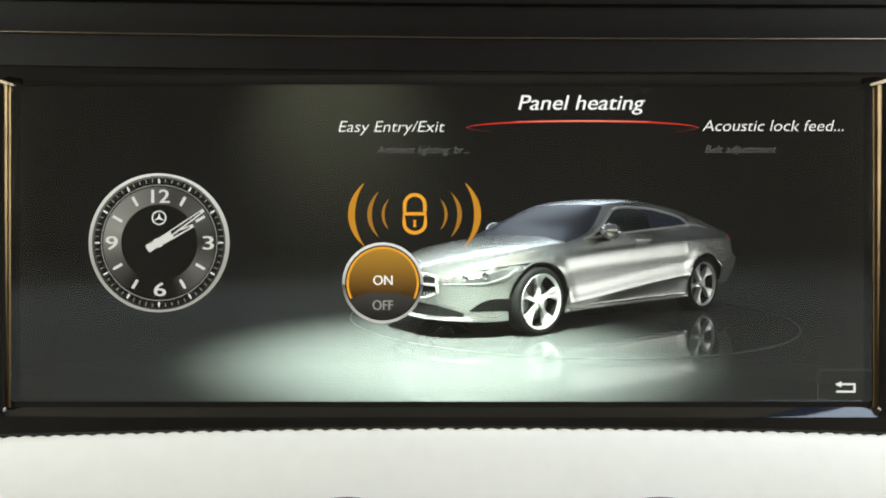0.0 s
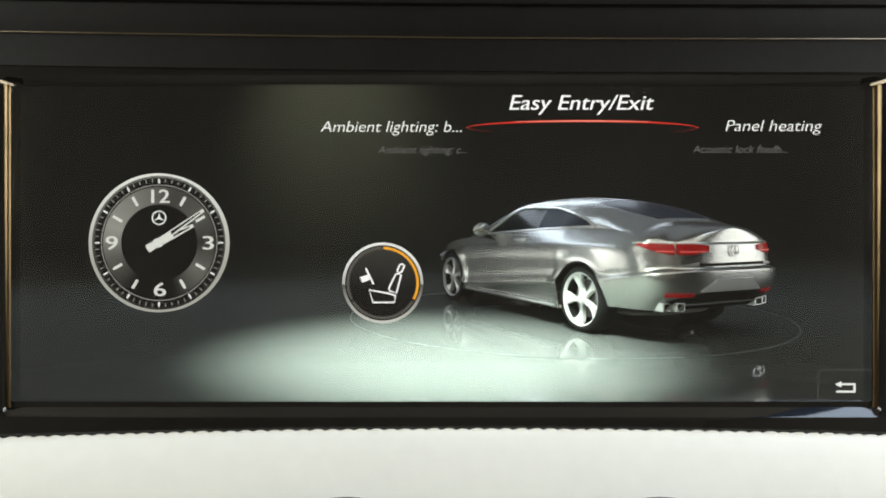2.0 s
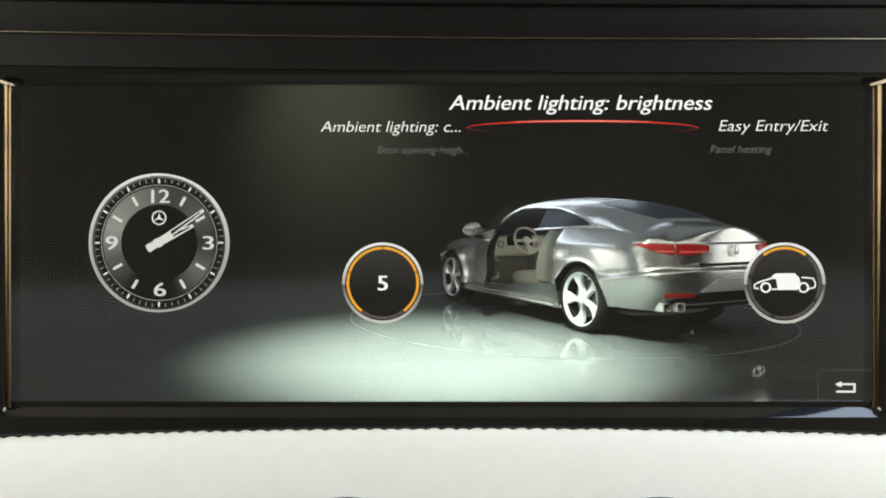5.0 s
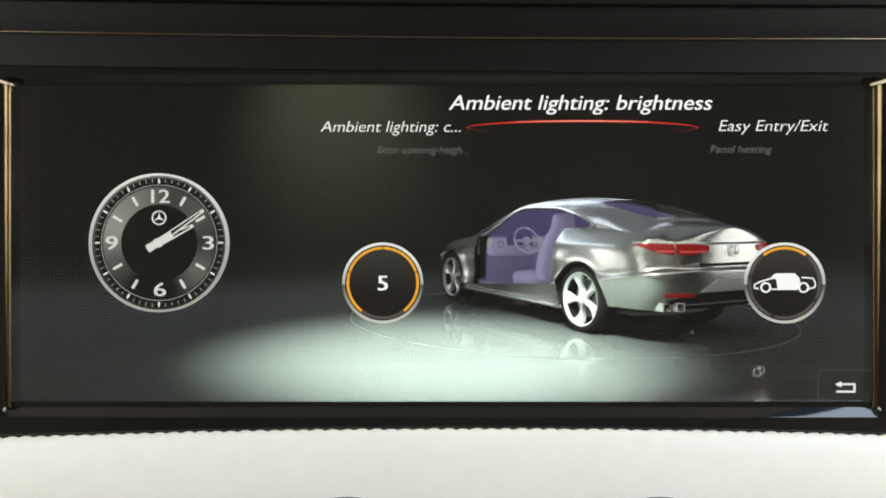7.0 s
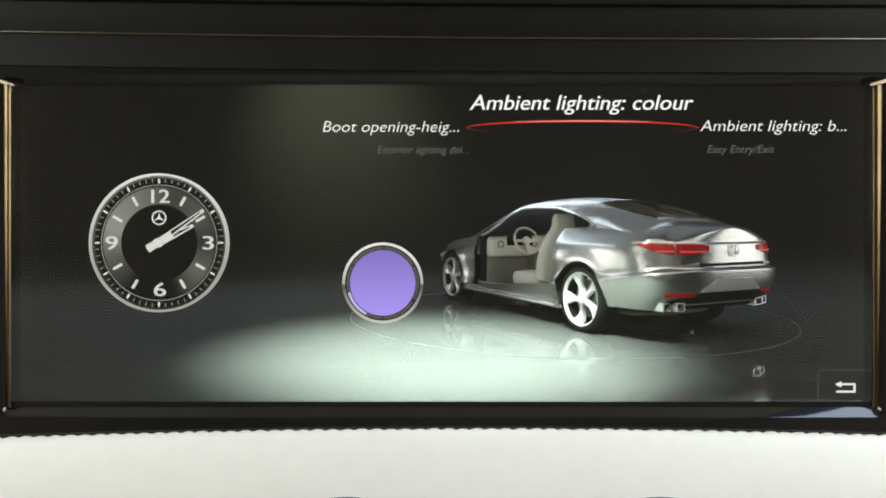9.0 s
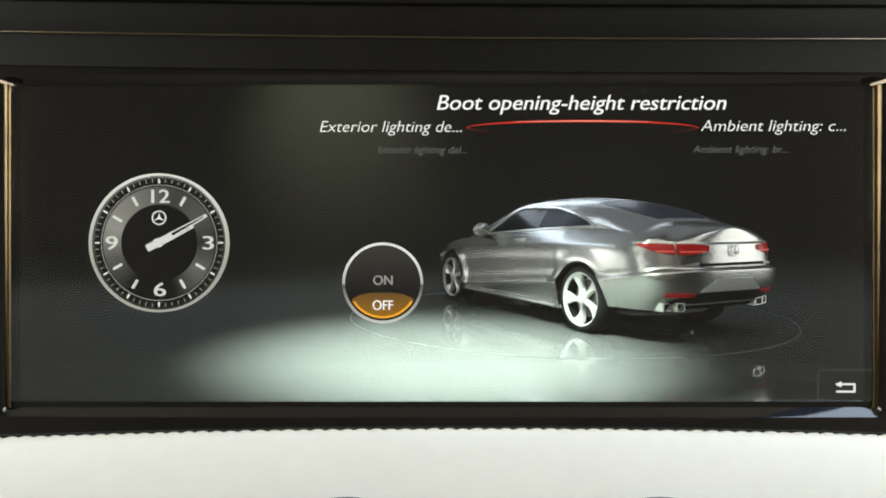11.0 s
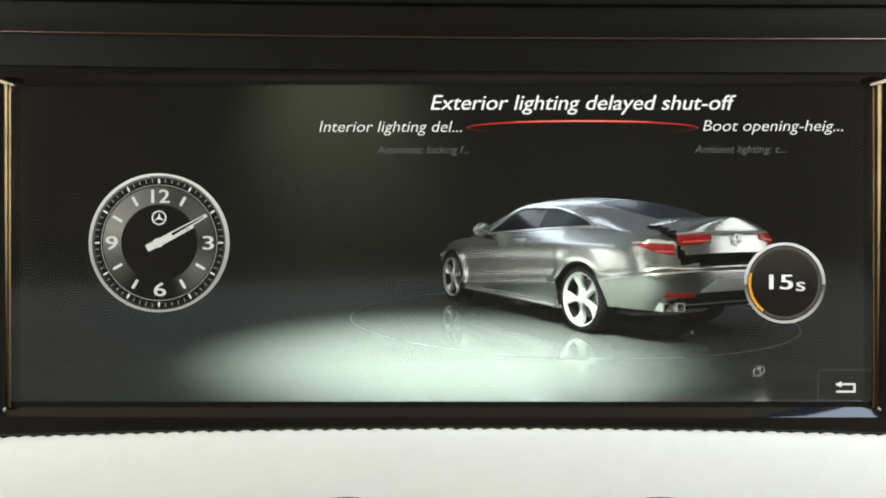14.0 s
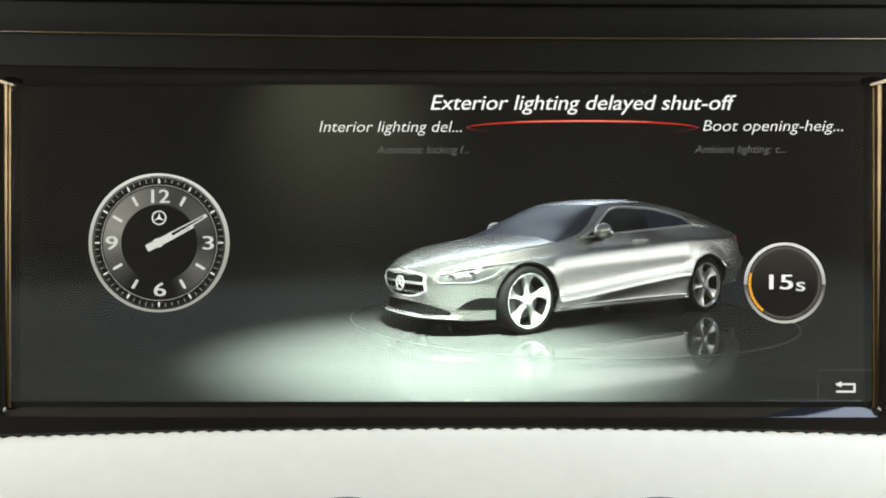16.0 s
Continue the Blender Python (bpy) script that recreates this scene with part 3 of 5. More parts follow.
# the glazed upper body
GX = [1.04 - 3.16 * i / 80 for i in range(81)]
for xk in (0.72, 0.16, DR, DR - 0.045, -1.16, -1.44, -2.0):
    GX[min(range(len(GX)), key=lambda i: abs(GX[i] - xk))] = xk


def roof_z(x):
    return spline([-2.12, -2.03, -1.95, -1.69, -1.33, -0.97, -0.55, -0.11, 0.16, 0.48, 0.74, 1.04], [1.115, 1.178, 1.218, 1.292, 1.372, 1.422, 1.447, 1.424, 1.362, 1.225, 1.085, 0.955], x)


def base_y(x):
    k = near_col(x)
    return SIDE[k][-1].y - 0.012


NS, NR, NP, NE = 7, 3, 4, 9


def upper(x):
    zs, zr, yb = belt_z(x) - 0.004, roof_z(x), base_y(x)
    h = max(0.02, zr - zs)
    f = min(1.0, h / 0.43)
    yr, zrail = yb - 0.215 * f, zs + h * (0.80 + 0.16 * min(1.0, max(0.0, (x + 0.45) / 0.6)))
    pts = []
    for j in range(NS + 1):
        t = j / NS
        pts.append(Vector((x, yb + (yr - yb) * t + 0.022 * math.sin(math.pi * t) * f, zs + (zrail - zs) * t)))
    for j in range(1, NR + 9):
        t = j / (NR + 8)
        y = yr * (1 - t)
        pts.append(Vector((x, y, zrail + (zr - zrail) * (1 - (1 - t) ** 2.8))))
    # towards the tail the section turns into one round dome
    w = min(1.0, max(0.0, (-0.8 - x) / 0.7))
    w = w * w * (3 - 2 * w)
    if w > 0:
        n = len(pts) - 1
        for i, p in enumerate(pts):
            a = (math.pi / 2) * i / n
            q = Vector((x, yb * math.cos(a) ** 0.78, zs + h * math.sin(a) ** (0.56 + 0.5 * ease(-1.5, -2.08, x))))
            pts[i] = p.lerp(q, w)
    # rows: side glass up to its bright edge, pillar or rail, then roof or end glass
    qa = spline([-1.45, -1.38, -1.22, -0.95, -0.6, -0.1, 0.1, 0.38, 0.6, 0.72], [0.01, 0.06, 0.165, 0.275, 0.335, 0.335, 0.305, 0.18, 0.065, 0.012], x)
    qb = spline([-2.05, -1.8, -1.5, -1.2, -0.9, -0.5, 0.1, 0.38, 0.6, 0.75, 1.04], [0.76, 0.64, 0.57, 0.58, 0.50, 0.45, 0.44, 0.32, 0.20, 0.15, 0.10], x)
    for _ in range(4):
        pts = [pts[0]] + [p * 0.5 + (o + q) * 0.25 for o, p, q in zip(pts, pts[1:], pts[2:])] + [pts[-1]]
    n = len(pts) - 1

    def at(q):
        k = min(n - 1, int(q * n))
        t = q * n - k
        p0, p1, p2 = pts[max(0, k - 1)], pts[k], pts[k + 1]
        p3 = pts[k + 2] if k + 2 <= n else Vector((p1.x, -p1.y, p1.z))
        return ((p1 * 2) + (p2 - p0) * t + (p0 * 2 - p1 * 5 + p2 * 4 - p3) * t ** 2 + (p1 * 3 - p0 - p2 * 3 + p3) * t ** 3) * 0.5
    return [at(qa * j / NS) for j in range(NS)] + [at(qa + (qb - qa) * j / NP) for j in range(NP)] + [at(qb + (1 - qb) * j / NE) for j in range(NE + 1)]


GLZ = [upper(x) for x in GX]


def gsel(test):
    return lambda i, j: test((GX[i] + GX[i + 1]) / 2, j)


car = empty("coupe")
tagged(car, "silver two-door coupe with polished alloy wheels on the stage", "car")


def carpart(name, bm, material, parent=None, label="", at=None, angle=40):
    loc = None if at is None else Vector(at) * S
    if at is not None:
        bmesh.ops.translate(bm, vec=-Vector(at), verts=bm.verts)
    return part(name, bm, material, parent or car, label, at=loc, scale=S, angle=angle)


def xmid(i):
    return (COLS[i][0] + COLS[i + 1][0]) / 2


def is_door(i, j):
    return DR < xmid(i) < DF and j >= JD


def is_quarter(i, j):
    return -1.0 < xmid(i) < DR and j >= JD


def is_lid(i, j):
    """The part of the tail that lifts with the boot."""
    p = SIDE[i][j]
    return p.x < -2.2 and p.y < 0.62 and p.z > 0.757


LID_X = -2.06
bmb = grid(SIDE, keep=lambda i, j: not is_door(i, j) and not is_quarter(i, j) and not is_lid(i, j))
grid(mirrored(SIDE), bm=bmb, keep=lambda i, j: not is_lid(i, j))
for side in (TOP, mirrored(TOP)):
    grid(side, bm=bmb, keep=lambda i, j: xmid(i) > 0.55 or (xmid(i) < -1.90 and (xmid(i) > LID_X or TOP[i][j].y > 0.62)))
# rolled lip of each wheel arch
bmesh.ops.remove_doubles(bmb, verts=bmb.verts, dist=0.0008)
carpart("body", bmb, SILVER, label="silver metallic body shell", angle=62)


def lip(sign, xw):
    ks = [k for k in range(len(COLS)) if abs(COLS[k][0] - xw) < ARCH - 0.001]
    pts = [[Vector((SIDE[k][0].x, sign * (SIDE[k][0].y + 0.004 - d), SIDE[k][0].z + e)) for d, e in ((0, 0.012), (0.0, -0.004), (0.03, -0.004), (0.34, 0.0))] for k in ks]
    return grid(pts)


for xw in (XF, XR):
    for sign in (1, -1):
        carpart("wheel_arch", lip(sign, xw), DARKPLASTIC)
bmf = plate([(COLS[k][0] * 0.95, COLS[k][1] * 0.90) for k in range(1, len(COLS) - 1, 3)] + [(COLS[k][0] * 0.95, -COLS[k][1] * 0.90) for k in range(len(COLS) - 2, 0, -3)], 0.20, 0.235)
for v in bmf.verts:
    for xw in (XF, XR):
        if abs(v.co.x - xw) < 0.42 or not -1.9 < v.co.x < 1.9:
            v.co.y *= 0.62
for v in bmf.verts:
    v.co.x = max(-1.95, min(2.0, v.co.x))
carpart("floor_pan", bmf, CREAM_DARK)

bmr = bmesh.new()
for g in (GLZ, mirrored(GLZ)):
    grid(g, bm=bmr, keep=gsel(lambda x, j: NS <= j < NS + NP or (j >= NS and (-1.16 < x < 0.16 or x < -2.0)) or (j < NS and x < -1.44)))
bmesh.ops.remove_doubles(bmr, verts=bmr.verts, dist=0.0008)
carpart("roof", bmr, SILVER, label="silver arched roof and pillars")
bml = bmesh.new()
for g in (GLZ, mirrored(GLZ)):
    grid([[Vector((p.x, p.y * 0.97, p.z - 0.03)) for p in r] for r in g], bm=bml, keep=gsel(lambda x, j: j >= NS and -1.0 < x < 0.14))
carpart("headliner", bml, CREAM_DARK)
bmw = bmesh.new()
for g in (GLZ, mirrored(GLZ)):
    grid(g, bm=bmw, keep=gsel(lambda x, j: j >= NS + NP and x > 0.16))
bmesh.ops.remove_doubles(bmw, verts=bmw.verts, dist=0.0008)
carpart("windscreen", bmw, GLASS, label="dark windscreen")
bmw = bmesh.new()
for g in (GLZ, mirrored(GLZ)):
    grid(g, bm=bmw, keep=gsel(lambda x, j: j >= NS + NP and -2.0 < x < -1.16))
bmesh.ops.remove_doubles(bmw, verts=bmw.verts, dist=0.0008)
rear_window = carpart("rear_window", bmw, GLASS, label="dark rear window")

# side windows and their bright surrounds
bmw = grid(GLZ, keep=gsel(lambda x, j: j < NS and -1.44 < x < DR))
quarter_window = carpart("quarter_window", bmw, SIDEGLASS, label="dark rear side window")
bmw = grid(mirrored(GLZ), keep=gsel(lambda x, j: j < NS and -1.44 < x < 0.72))
carpart("side_window", bmw, SIDEGLASS, label="dark side window")
for sign in (1, -1):
    rail = [Vector((x, sign * (upper(x)[NS].y + 0.008), upper(x)[NS].z)) for x in [0.72 - 2.16 * i / 48 for i in range(49)]]
    bt = tube(rail, 0.017, 6)
    low = [Vector((x, sign * (upper(x)[0].y + 0.008), upper(x)[0].z + 0.012)) for x in [-1.45 + 0.98 * i / 16 for i in range(17)]]
    if sign < 0:
        tube([rail[-1]] + low, 0.013, 6, bm=bt)
    else:
        carpart("belt_trim", tube([rail[-1]] + low, 0.013, 6), BRIGHT, quarter_window)
    carpart("window_trim", bt, BRIGHT, label="bright chrome window surround")

# rear quarter panel behind the door
quarter = carpart("quarter_panel", grid(SIDE, keep=is_quarter), SILVER, label="silver rear quarter panel", at=(-0.8, 0.9, 0.6), angle=34)

# the driver's door, hinged at its front edge
HINGE = Vector((DF - 0.02, 0.865, 0.60))
door = carpart("door", grid(SIDE, keep=is_door), SILVER, label="silver front door with cream lining", at=HINGE, angle=34)


def doorpart(name, bm, material, label=""):
    bmesh.ops.translate(bm, vec=-HINGE, verts=bm.verts)
    return part(name, bm, material, door, label, scale=S)


dk = [k for k in range(len(COLS)) if DR - 0.001 <= COLS[k][0] <= DF + 0.001]


def lining_pt(k, j):
    """The lining keeps clear of the door's edge all round."""
    p, t = SIDE[k][j], (j - JD) / (NV - 1 - JD)
    return Vector((0.165 + (p.x - 0.165) * 0.91, p.y - 0.07 - 0.02 * math.sin(math.pi * t), p.z + 0.03 * (1 - t) ** 2))


inner = [[lining_pt(k, j) for j in range(JD, NV)] for k in dk]
outer = [[SIDE[k][j] + Vector((0, -0.012, 0)) for j in range(JD, NV)] for k in dk]
bmd = grid(inner)
join(bmd, tube([(-0.37, 0.80, 0.68), (-0.07, 0.77, 0.65), (0.28, 0.76, 0.62), (0.49, 0.77, 0.68), (0.61, 0.80, 0.76)], 0.055, 10))
join(bmd, tube([(-0.33, 0.79, 0.53), (0.03, 0.78, 0.50), (0.43, 0.78, 0.48), (0.61, 0.78, 0.50)], 0.055, 10))
box(-0.40, 0.77, 0.88, 0.70, 0.82, 0.97, 0.03, bm=bmd)
doorpart("door_lining", bmd, CREAM, "cream leather door lining with armrest")
bme = bmesh.new()
edge_o = outer[0] + [r[-1] for r in outer[1:-1]] + outer[-1][::-1] + [r[0] for r in outer[-2:0:-1]]
edge_i = inner[0] + [r[-1] for r in inner[1:-1]] + inner[-1][::-1] + [r[0] for r in inner[-2:0:-1]]
grid([[a, b + (a - b) * -0.1] for a, b in zip(edge_o, edge_i)], closed_u=True, bm=bme)
doorpart("door_seal", bme, DARKPLASTIC, "black door edge")
doorpart("door_glass", grid(GLZ, keep=gsel(lambda x, j: j < NS and DR < x < 0.72)), DOORGLASS, "tinted frameless door glass")
low = [Vector((x, upper(x)[0].y + 0.010, upper(x)[0].z + 0.012)) for x in [0.74 - 1.20 * i / 20 for i in range(21)]]
doorpart("belt_trim", tube(low, 0.013, 6), BRIGHT, "bright belt trim")
doorpart("door_pull", box(0.23, 0.70, 0.65, 0.47, 0.76, 0.69, 0.015), BRIGHT)


def mirror_mesh(sign):
    bm = bmesh.new()
    bmesh.ops.create_uvsphere(bm, u_segments=20, v_segments=12, radius=1)
    for v in bm.verts:
        v.co = Vector((0.47 + v.co.x * 0.12 * (1 if v.co.x > 0 else 0.35), sign * (0.975 + v.co.y * 0.125), 1.05 + v.co.z * 0.09 - 0.01 * v.co.y))
    return bm


def mirror_foot(sign):
    return tube([(0.50, sign * 0.82, 0.955), (0.49, sign * 0.91, 0.96), (0.48, sign * 0.99, 0.985)], 0.026, 8)


doorpart("wing_mirror", mirror_mesh(1), SILVER, "silver wing mirror")
doorpart("mirror_foot", mirror_foot(1), DARKPLASTIC)
carpart("wing_mirror", mirror_mesh(-1), SILVER)
carpart("mirror_foot", mirror_foot(-1), DARKPLASTIC)
kh = near_col(-0.27)
ph = skin(kh, 0.935)
bmk = tube([(ph.x + 0.11, ph.y - 0.004, 0.930), (ph.x + 0.08, ph.y + 0.03, 0.932), (ph.x - 0.06, ph.y + 0.033, 0.936), (ph.x - 0.10, ph.y + 0.03, 0.937), (ph.x - 0.12, ph.y - 0.004, 0.937)], 0.017, 8)
doorpart("door_handle", bmk, BRIGHT, "bright door handle")

# sill trim
for sign in (1, -1):
    pts = [Vector((COLS[k][0], sign * (skin(k, 0.232).y + 0.002), 0.232)) for k in range(len(COLS)) if -1.05 < COLS[k][0] < 1.05]
    carpart("sill_trim", tube(pts, 0.012, 6), BRIGHT, label="bright sill strip")

# boot lid, hinged under the rear window
LIDH = Vector((LID_X, 0, 1.06))
bmt = bmesh.new()
for sgn in (1, -1):
    g = TOP if sgn == 1 else mirrored(TOP)
    grid(g, bm=bmt, keep=lambda i, j: xmid(i) < LID_X and TOP[i][j].y <= 0.62)
    g = SIDE if sgn == 1 else mirrored(SIDE)
    grid(g, bm=bmt, keep=is_lid)
bmesh.ops.remove_doubles(bmt, verts=bmt.verts, dist=0.0008)
lid = carpart("boot_lid", bmt, SILVER, label="silver boot lid", at=LIDH, angle=34)


def lidpart(name, bm, material, label=""):
    bmesh.ops.translate(bm, vec=-LIDH, verts=bm.verts)
    return part(name, bm, material, lid, label, scale=S)


bmi = bmesh.new()
box(-2.46, -0.56, 0.955, -2.12, 0.56, 0.98, 0.008, bm=bmi)
box(-2.47, -0.45, 0.79, -2.43, 0.45, 0.965, 0.012, bm=bmi)
lidpart("lid_lining", bmi, DARKPLASTIC, "black boot lid lining")
for sign in (1, -1):
    lidpart("lid_arm", tube([(-2.00, sign * 0.57, 0.97), (-2.06, sign * 0.57, 0.93), (-2.16, sign * 0.56, 0.94), (-2.26, sign * 0.55, 0.97)], 0.022, 6), DARKPLASTIC)
# raised lip along the tail
kk = [k for k in range(len(COLS)) if COLS[k][0] < -1.9]


def col_at(y, z, ks):
    """The place along the columns, as a fraction, where the skin at height z is y from the middle."""
    for a, b in zip(ks, ks[1:]):
        p, q = skin(a, z).y, skin(b, z).y
        if (p - y) * (q - y) <= 0 and abs(p - q) > 1e-6:
            return a + (p - y) / (p - q)
    return ks[-1] if abs(skin(ks[-1], z).y - y) < abs(skin(ks[0], z).y - y) else ks[0]


def skin_at(kf, z, lift=0.0):
    a = int(min(max(kf, 0), len(COLS) - 2))
    return skin(a, z, lift).lerp(skin(a + 1, z, lift), kf - a)


def end_patch(ks, y0, y1, zs, lift, sign, n=14, nz=5):
    """A patch that follows nose or tail, between two distances from the middle."""
    zm = sum(zs(0.5)) / 2
    k0, k1 = col_at(y0, zm, ks), col_at(y1, zm, ks)
    pts = []
    for i in range(n + 1):
        a, b = zs(i / n)
        row = [skin_at(k0 + (k1 - k0) * i / n, a + (b - a) * j / nz, lift) for j in range(nz + 1)]
        pts.append([Vector((p.x, sign * p.y, p.z)) for p in row])
    return pts


def tail_patch(y0, y1, z0, z1, lift, sign=1, zs=None, n=14, nz=5):
    return end_patch(kk, y0, y1, zs or (lambda t: (z0, z1)), lift, sign, n, nz)


def near_tail(y, z):
    return skin_at(col_at(y, z, kk), z)


def side_patch(xs, zs, lift, sign=1, nz=5):
    """A patch that follows the body side over the columns between two places along the car."""
    ks = [k for k in range(len(COLS)) if xs[1] <= COLS[k][0] <= xs[0]]
    pts = []
    for n, k in enumerate(ks):
        a, b = zs(n / max(1, len(ks) - 1))
        row = []
        for j in range(nz + 1):
            p = skin(k, a + (b - a) * j / nz, lift)
            row.append(Vector((p.x, sign * p.y, p.z)))
        pts.append(row)
    return pts


def solid(pts, thick):
    """Gives an open patch a back, drawn inwards to the car's middle."""
    back = [[p - (Vector((p.x, p.y, 0)).normalized() * thick) for p in r] for r in pts]
    bm = grid(pts)
    grid(back, bm=bm)
    ring_a = pts[0] + [r[-1] for r in pts[1:-1]] + pts[-1][::-1] + [r[0] for r in pts[-2:0:-1]]
    ring_b = back[0] + [r[-1] for r in back[1:-1]] + back[-1][::-1] + [r[0] for r in back[-2:0:-1]]
    grid([[a, b] for a, b in zip(ring_a, ring_b)], closed_u=True, bm=bm)
    bmesh.ops.remove_doubles(bm, verts=bm.verts, dist=0.0004)
    return bm


def tail_line(y1, z, lift=0.008, n=20):
    """A line round the tail at one height, between y1 on both sides."""
    half = [near_tail(y1 * i / n, z) + Vector((-lift, 0, 0)) for i in range(n + 1)]
    return [Vector((p.x, -p.y, p.z)) for p in half[:0:-1]] + half


lidpart("tail_trim", tube(tail_line(0.615, 0.960, 0.004), 0.011, 6), BRIGHT, "bright strip along the tail")
for sign in (1, -1):
    outer_lamp = solid(tail_patch(0.628, 0.845, 0, 0, 0.012, sign, zs=lambda t: (0.858 + 0.085 * t ** 1.6, 0.952 + 0.006 * t), n=18), 0.03)
    lamp = carpart("tail_light", outer_lamp, REDLAMP, label="red wraparound tail lamp")
    carpart("lamp_bar", solid(tail_patch(0.635, 0.74, 0.878, 0.892, 0.016, sign), 0.008), REDGLOW, lamp)
    inner_lamp = solid(tail_patch(0.33, 0.615, 0, 0, 0.012, sign, zs=lambda t: (0.892 - 0.034 * min(1.0, t * 2.2), 0.938 + 0.014 * min(1.0, t * 2.0)), n=18), 0.03)
    lamp = lidpart("tail_light", inner_lamp, REDLAMP, "red inner tail lamp")
    strip = solid(tail_patch(0.37, 0.60, 0.878, 0.890, 0.016, sign), 0.008)
    bmesh.ops.translate(strip, vec=-LIDH, verts=strip.verts)
    part("lamp_bar", strip, REDGLOW, lamp, scale=S)
    trim = tube([Vector((p.x, sign * p.y, p.z)) for p in [near_tail(0.625 + 0.215 * i / 12, 0.960) + Vector((-0.004, 0.002, 0)) for i in range(13)]], 0.010, 6)
    carpart("lamp_trim", trim, BRIGHT)
lidpart("badge", moved(lathe([(0.046, 0), (0.046, 0.010), (0.056, 0.010), (0.056, 0)], 28, "y"), Matrix.Translation((-2.606, 0, 0.885)) @ pose(0, 0, 0, 0, 0, 90)), BRIGHT, "plain bright ring badge")
spokes = bmesh.new()
for a in (90, 210, 330):
    tube([(-2.612, 0, 0.885), (-2.610, 0.05 * math.cos(radians(a)), 0.885 + 0.05 * math.sin(radians(a)))], 0.007, 5, bm=spokes)
lidpart("badge_core", spokes, BRIGHT)
# tail: grip shadow strip, plate field, bumper strips, diffuser and tailpipes
for sign in (1, -1):
    # raised black strip drawn where the boot grip lies in shade
    carpart("grip_recess", solid(tail_patch(0.0, 0.47, 0.748, 0.776, 0.004, sign), 0.02), DARKPLASTIC)
    carpart("grip_trim", solid(tail_patch(0.44, 0.62, 0, 0, 0.010, sign, zs=lambda t: (0.752, 0.752 + 0.034 * (1 - t))), 0.01), BRIGHT)
    carpart("plate_field", solid(tail_patch(0.0, 0.40, 0, 0, 0.010, sign, zs=lambda t: (0.505, 0.512 + 0.112 * min(1.0, (1 - t) / 0.40)), n=20), 0.02), PLATE, label="blank pale number plate field")
    carpart("diffuser", solid(tail_patch(0.0, 0.66, 0, 0, 0.008, sign, zs=lambda t: (0.335, 0.498 - 0.09 * t ** 3)), 0.06), DARKPLASTIC, label="black rear diffuser")
    carpart("reflector", solid(tail_patch(0.46, 0.71, 0.462, 0.490, 0.016, sign), 0.02), REDLAMP)
    carpart("diffuser_trim", solid(tail_patch(0.0, 0.50, 0, 0, 0.024, sign, zs=lambda t: (0.375, 0.400 - 0.012 * t)), 0.02), BRIGHT)
    for dy in (0.535, 0.655):
        px0 = near_tail(dy, 0.37).x - 0.05
        ring = [(0.062, 0.044), (0.056, -0.036), (-0.052, -0.042), (-0.054, 0.040)]
        rows = [[Vector((px0 + dx, sign * dy + sign * a * q, 0.362 + b * q)) for a, b in ring] for dx, q in ((0.12, 1), (0.004, 1), (0, 0.96), (0, 0.72), (0.11, 0.70))]
        carpart("tailpipe", grid(rows, closed_v=True), BRIGHT, label="bright tailpipe trim")
bmk = bmesh.new()
box(-2.44, -0.56, 0.52, -1.75, 0.56, 0.56, bm=bmk)
box(-1.78, -0.60, 0.52, -1.74, 0.60, 1.03, bm=bmk)
for sign in (1, -1):
    box(-2.32, sign * 0.575, 0.52, -1.75, sign * 0.60, 0.94, bm=bmk)
box(-2.46, -0.50, 0.54, -2.43, 0.50, 0.735, bm=bmk)
carpart("boot_well", bmk, DARKPLASTIC, label="black boot well")

# nose: grille, lamps, intakes
nk = [k for k in range(len(COLS)) if COLS[k][0] > 1.6]


def near_nose(y, z):
    return skin_at(col_at(y, z, nk), z)


def nose_patch(y0, y1, zs, lift, sign=1, n=14, nz=5):
    return end_patch(nk, y0, y1, zs, lift, sign, n, nz)


def grille_z(t):
    return (0.385 + 0.075 * t ** 3, 0.640 - 0.03 * t ** 4)


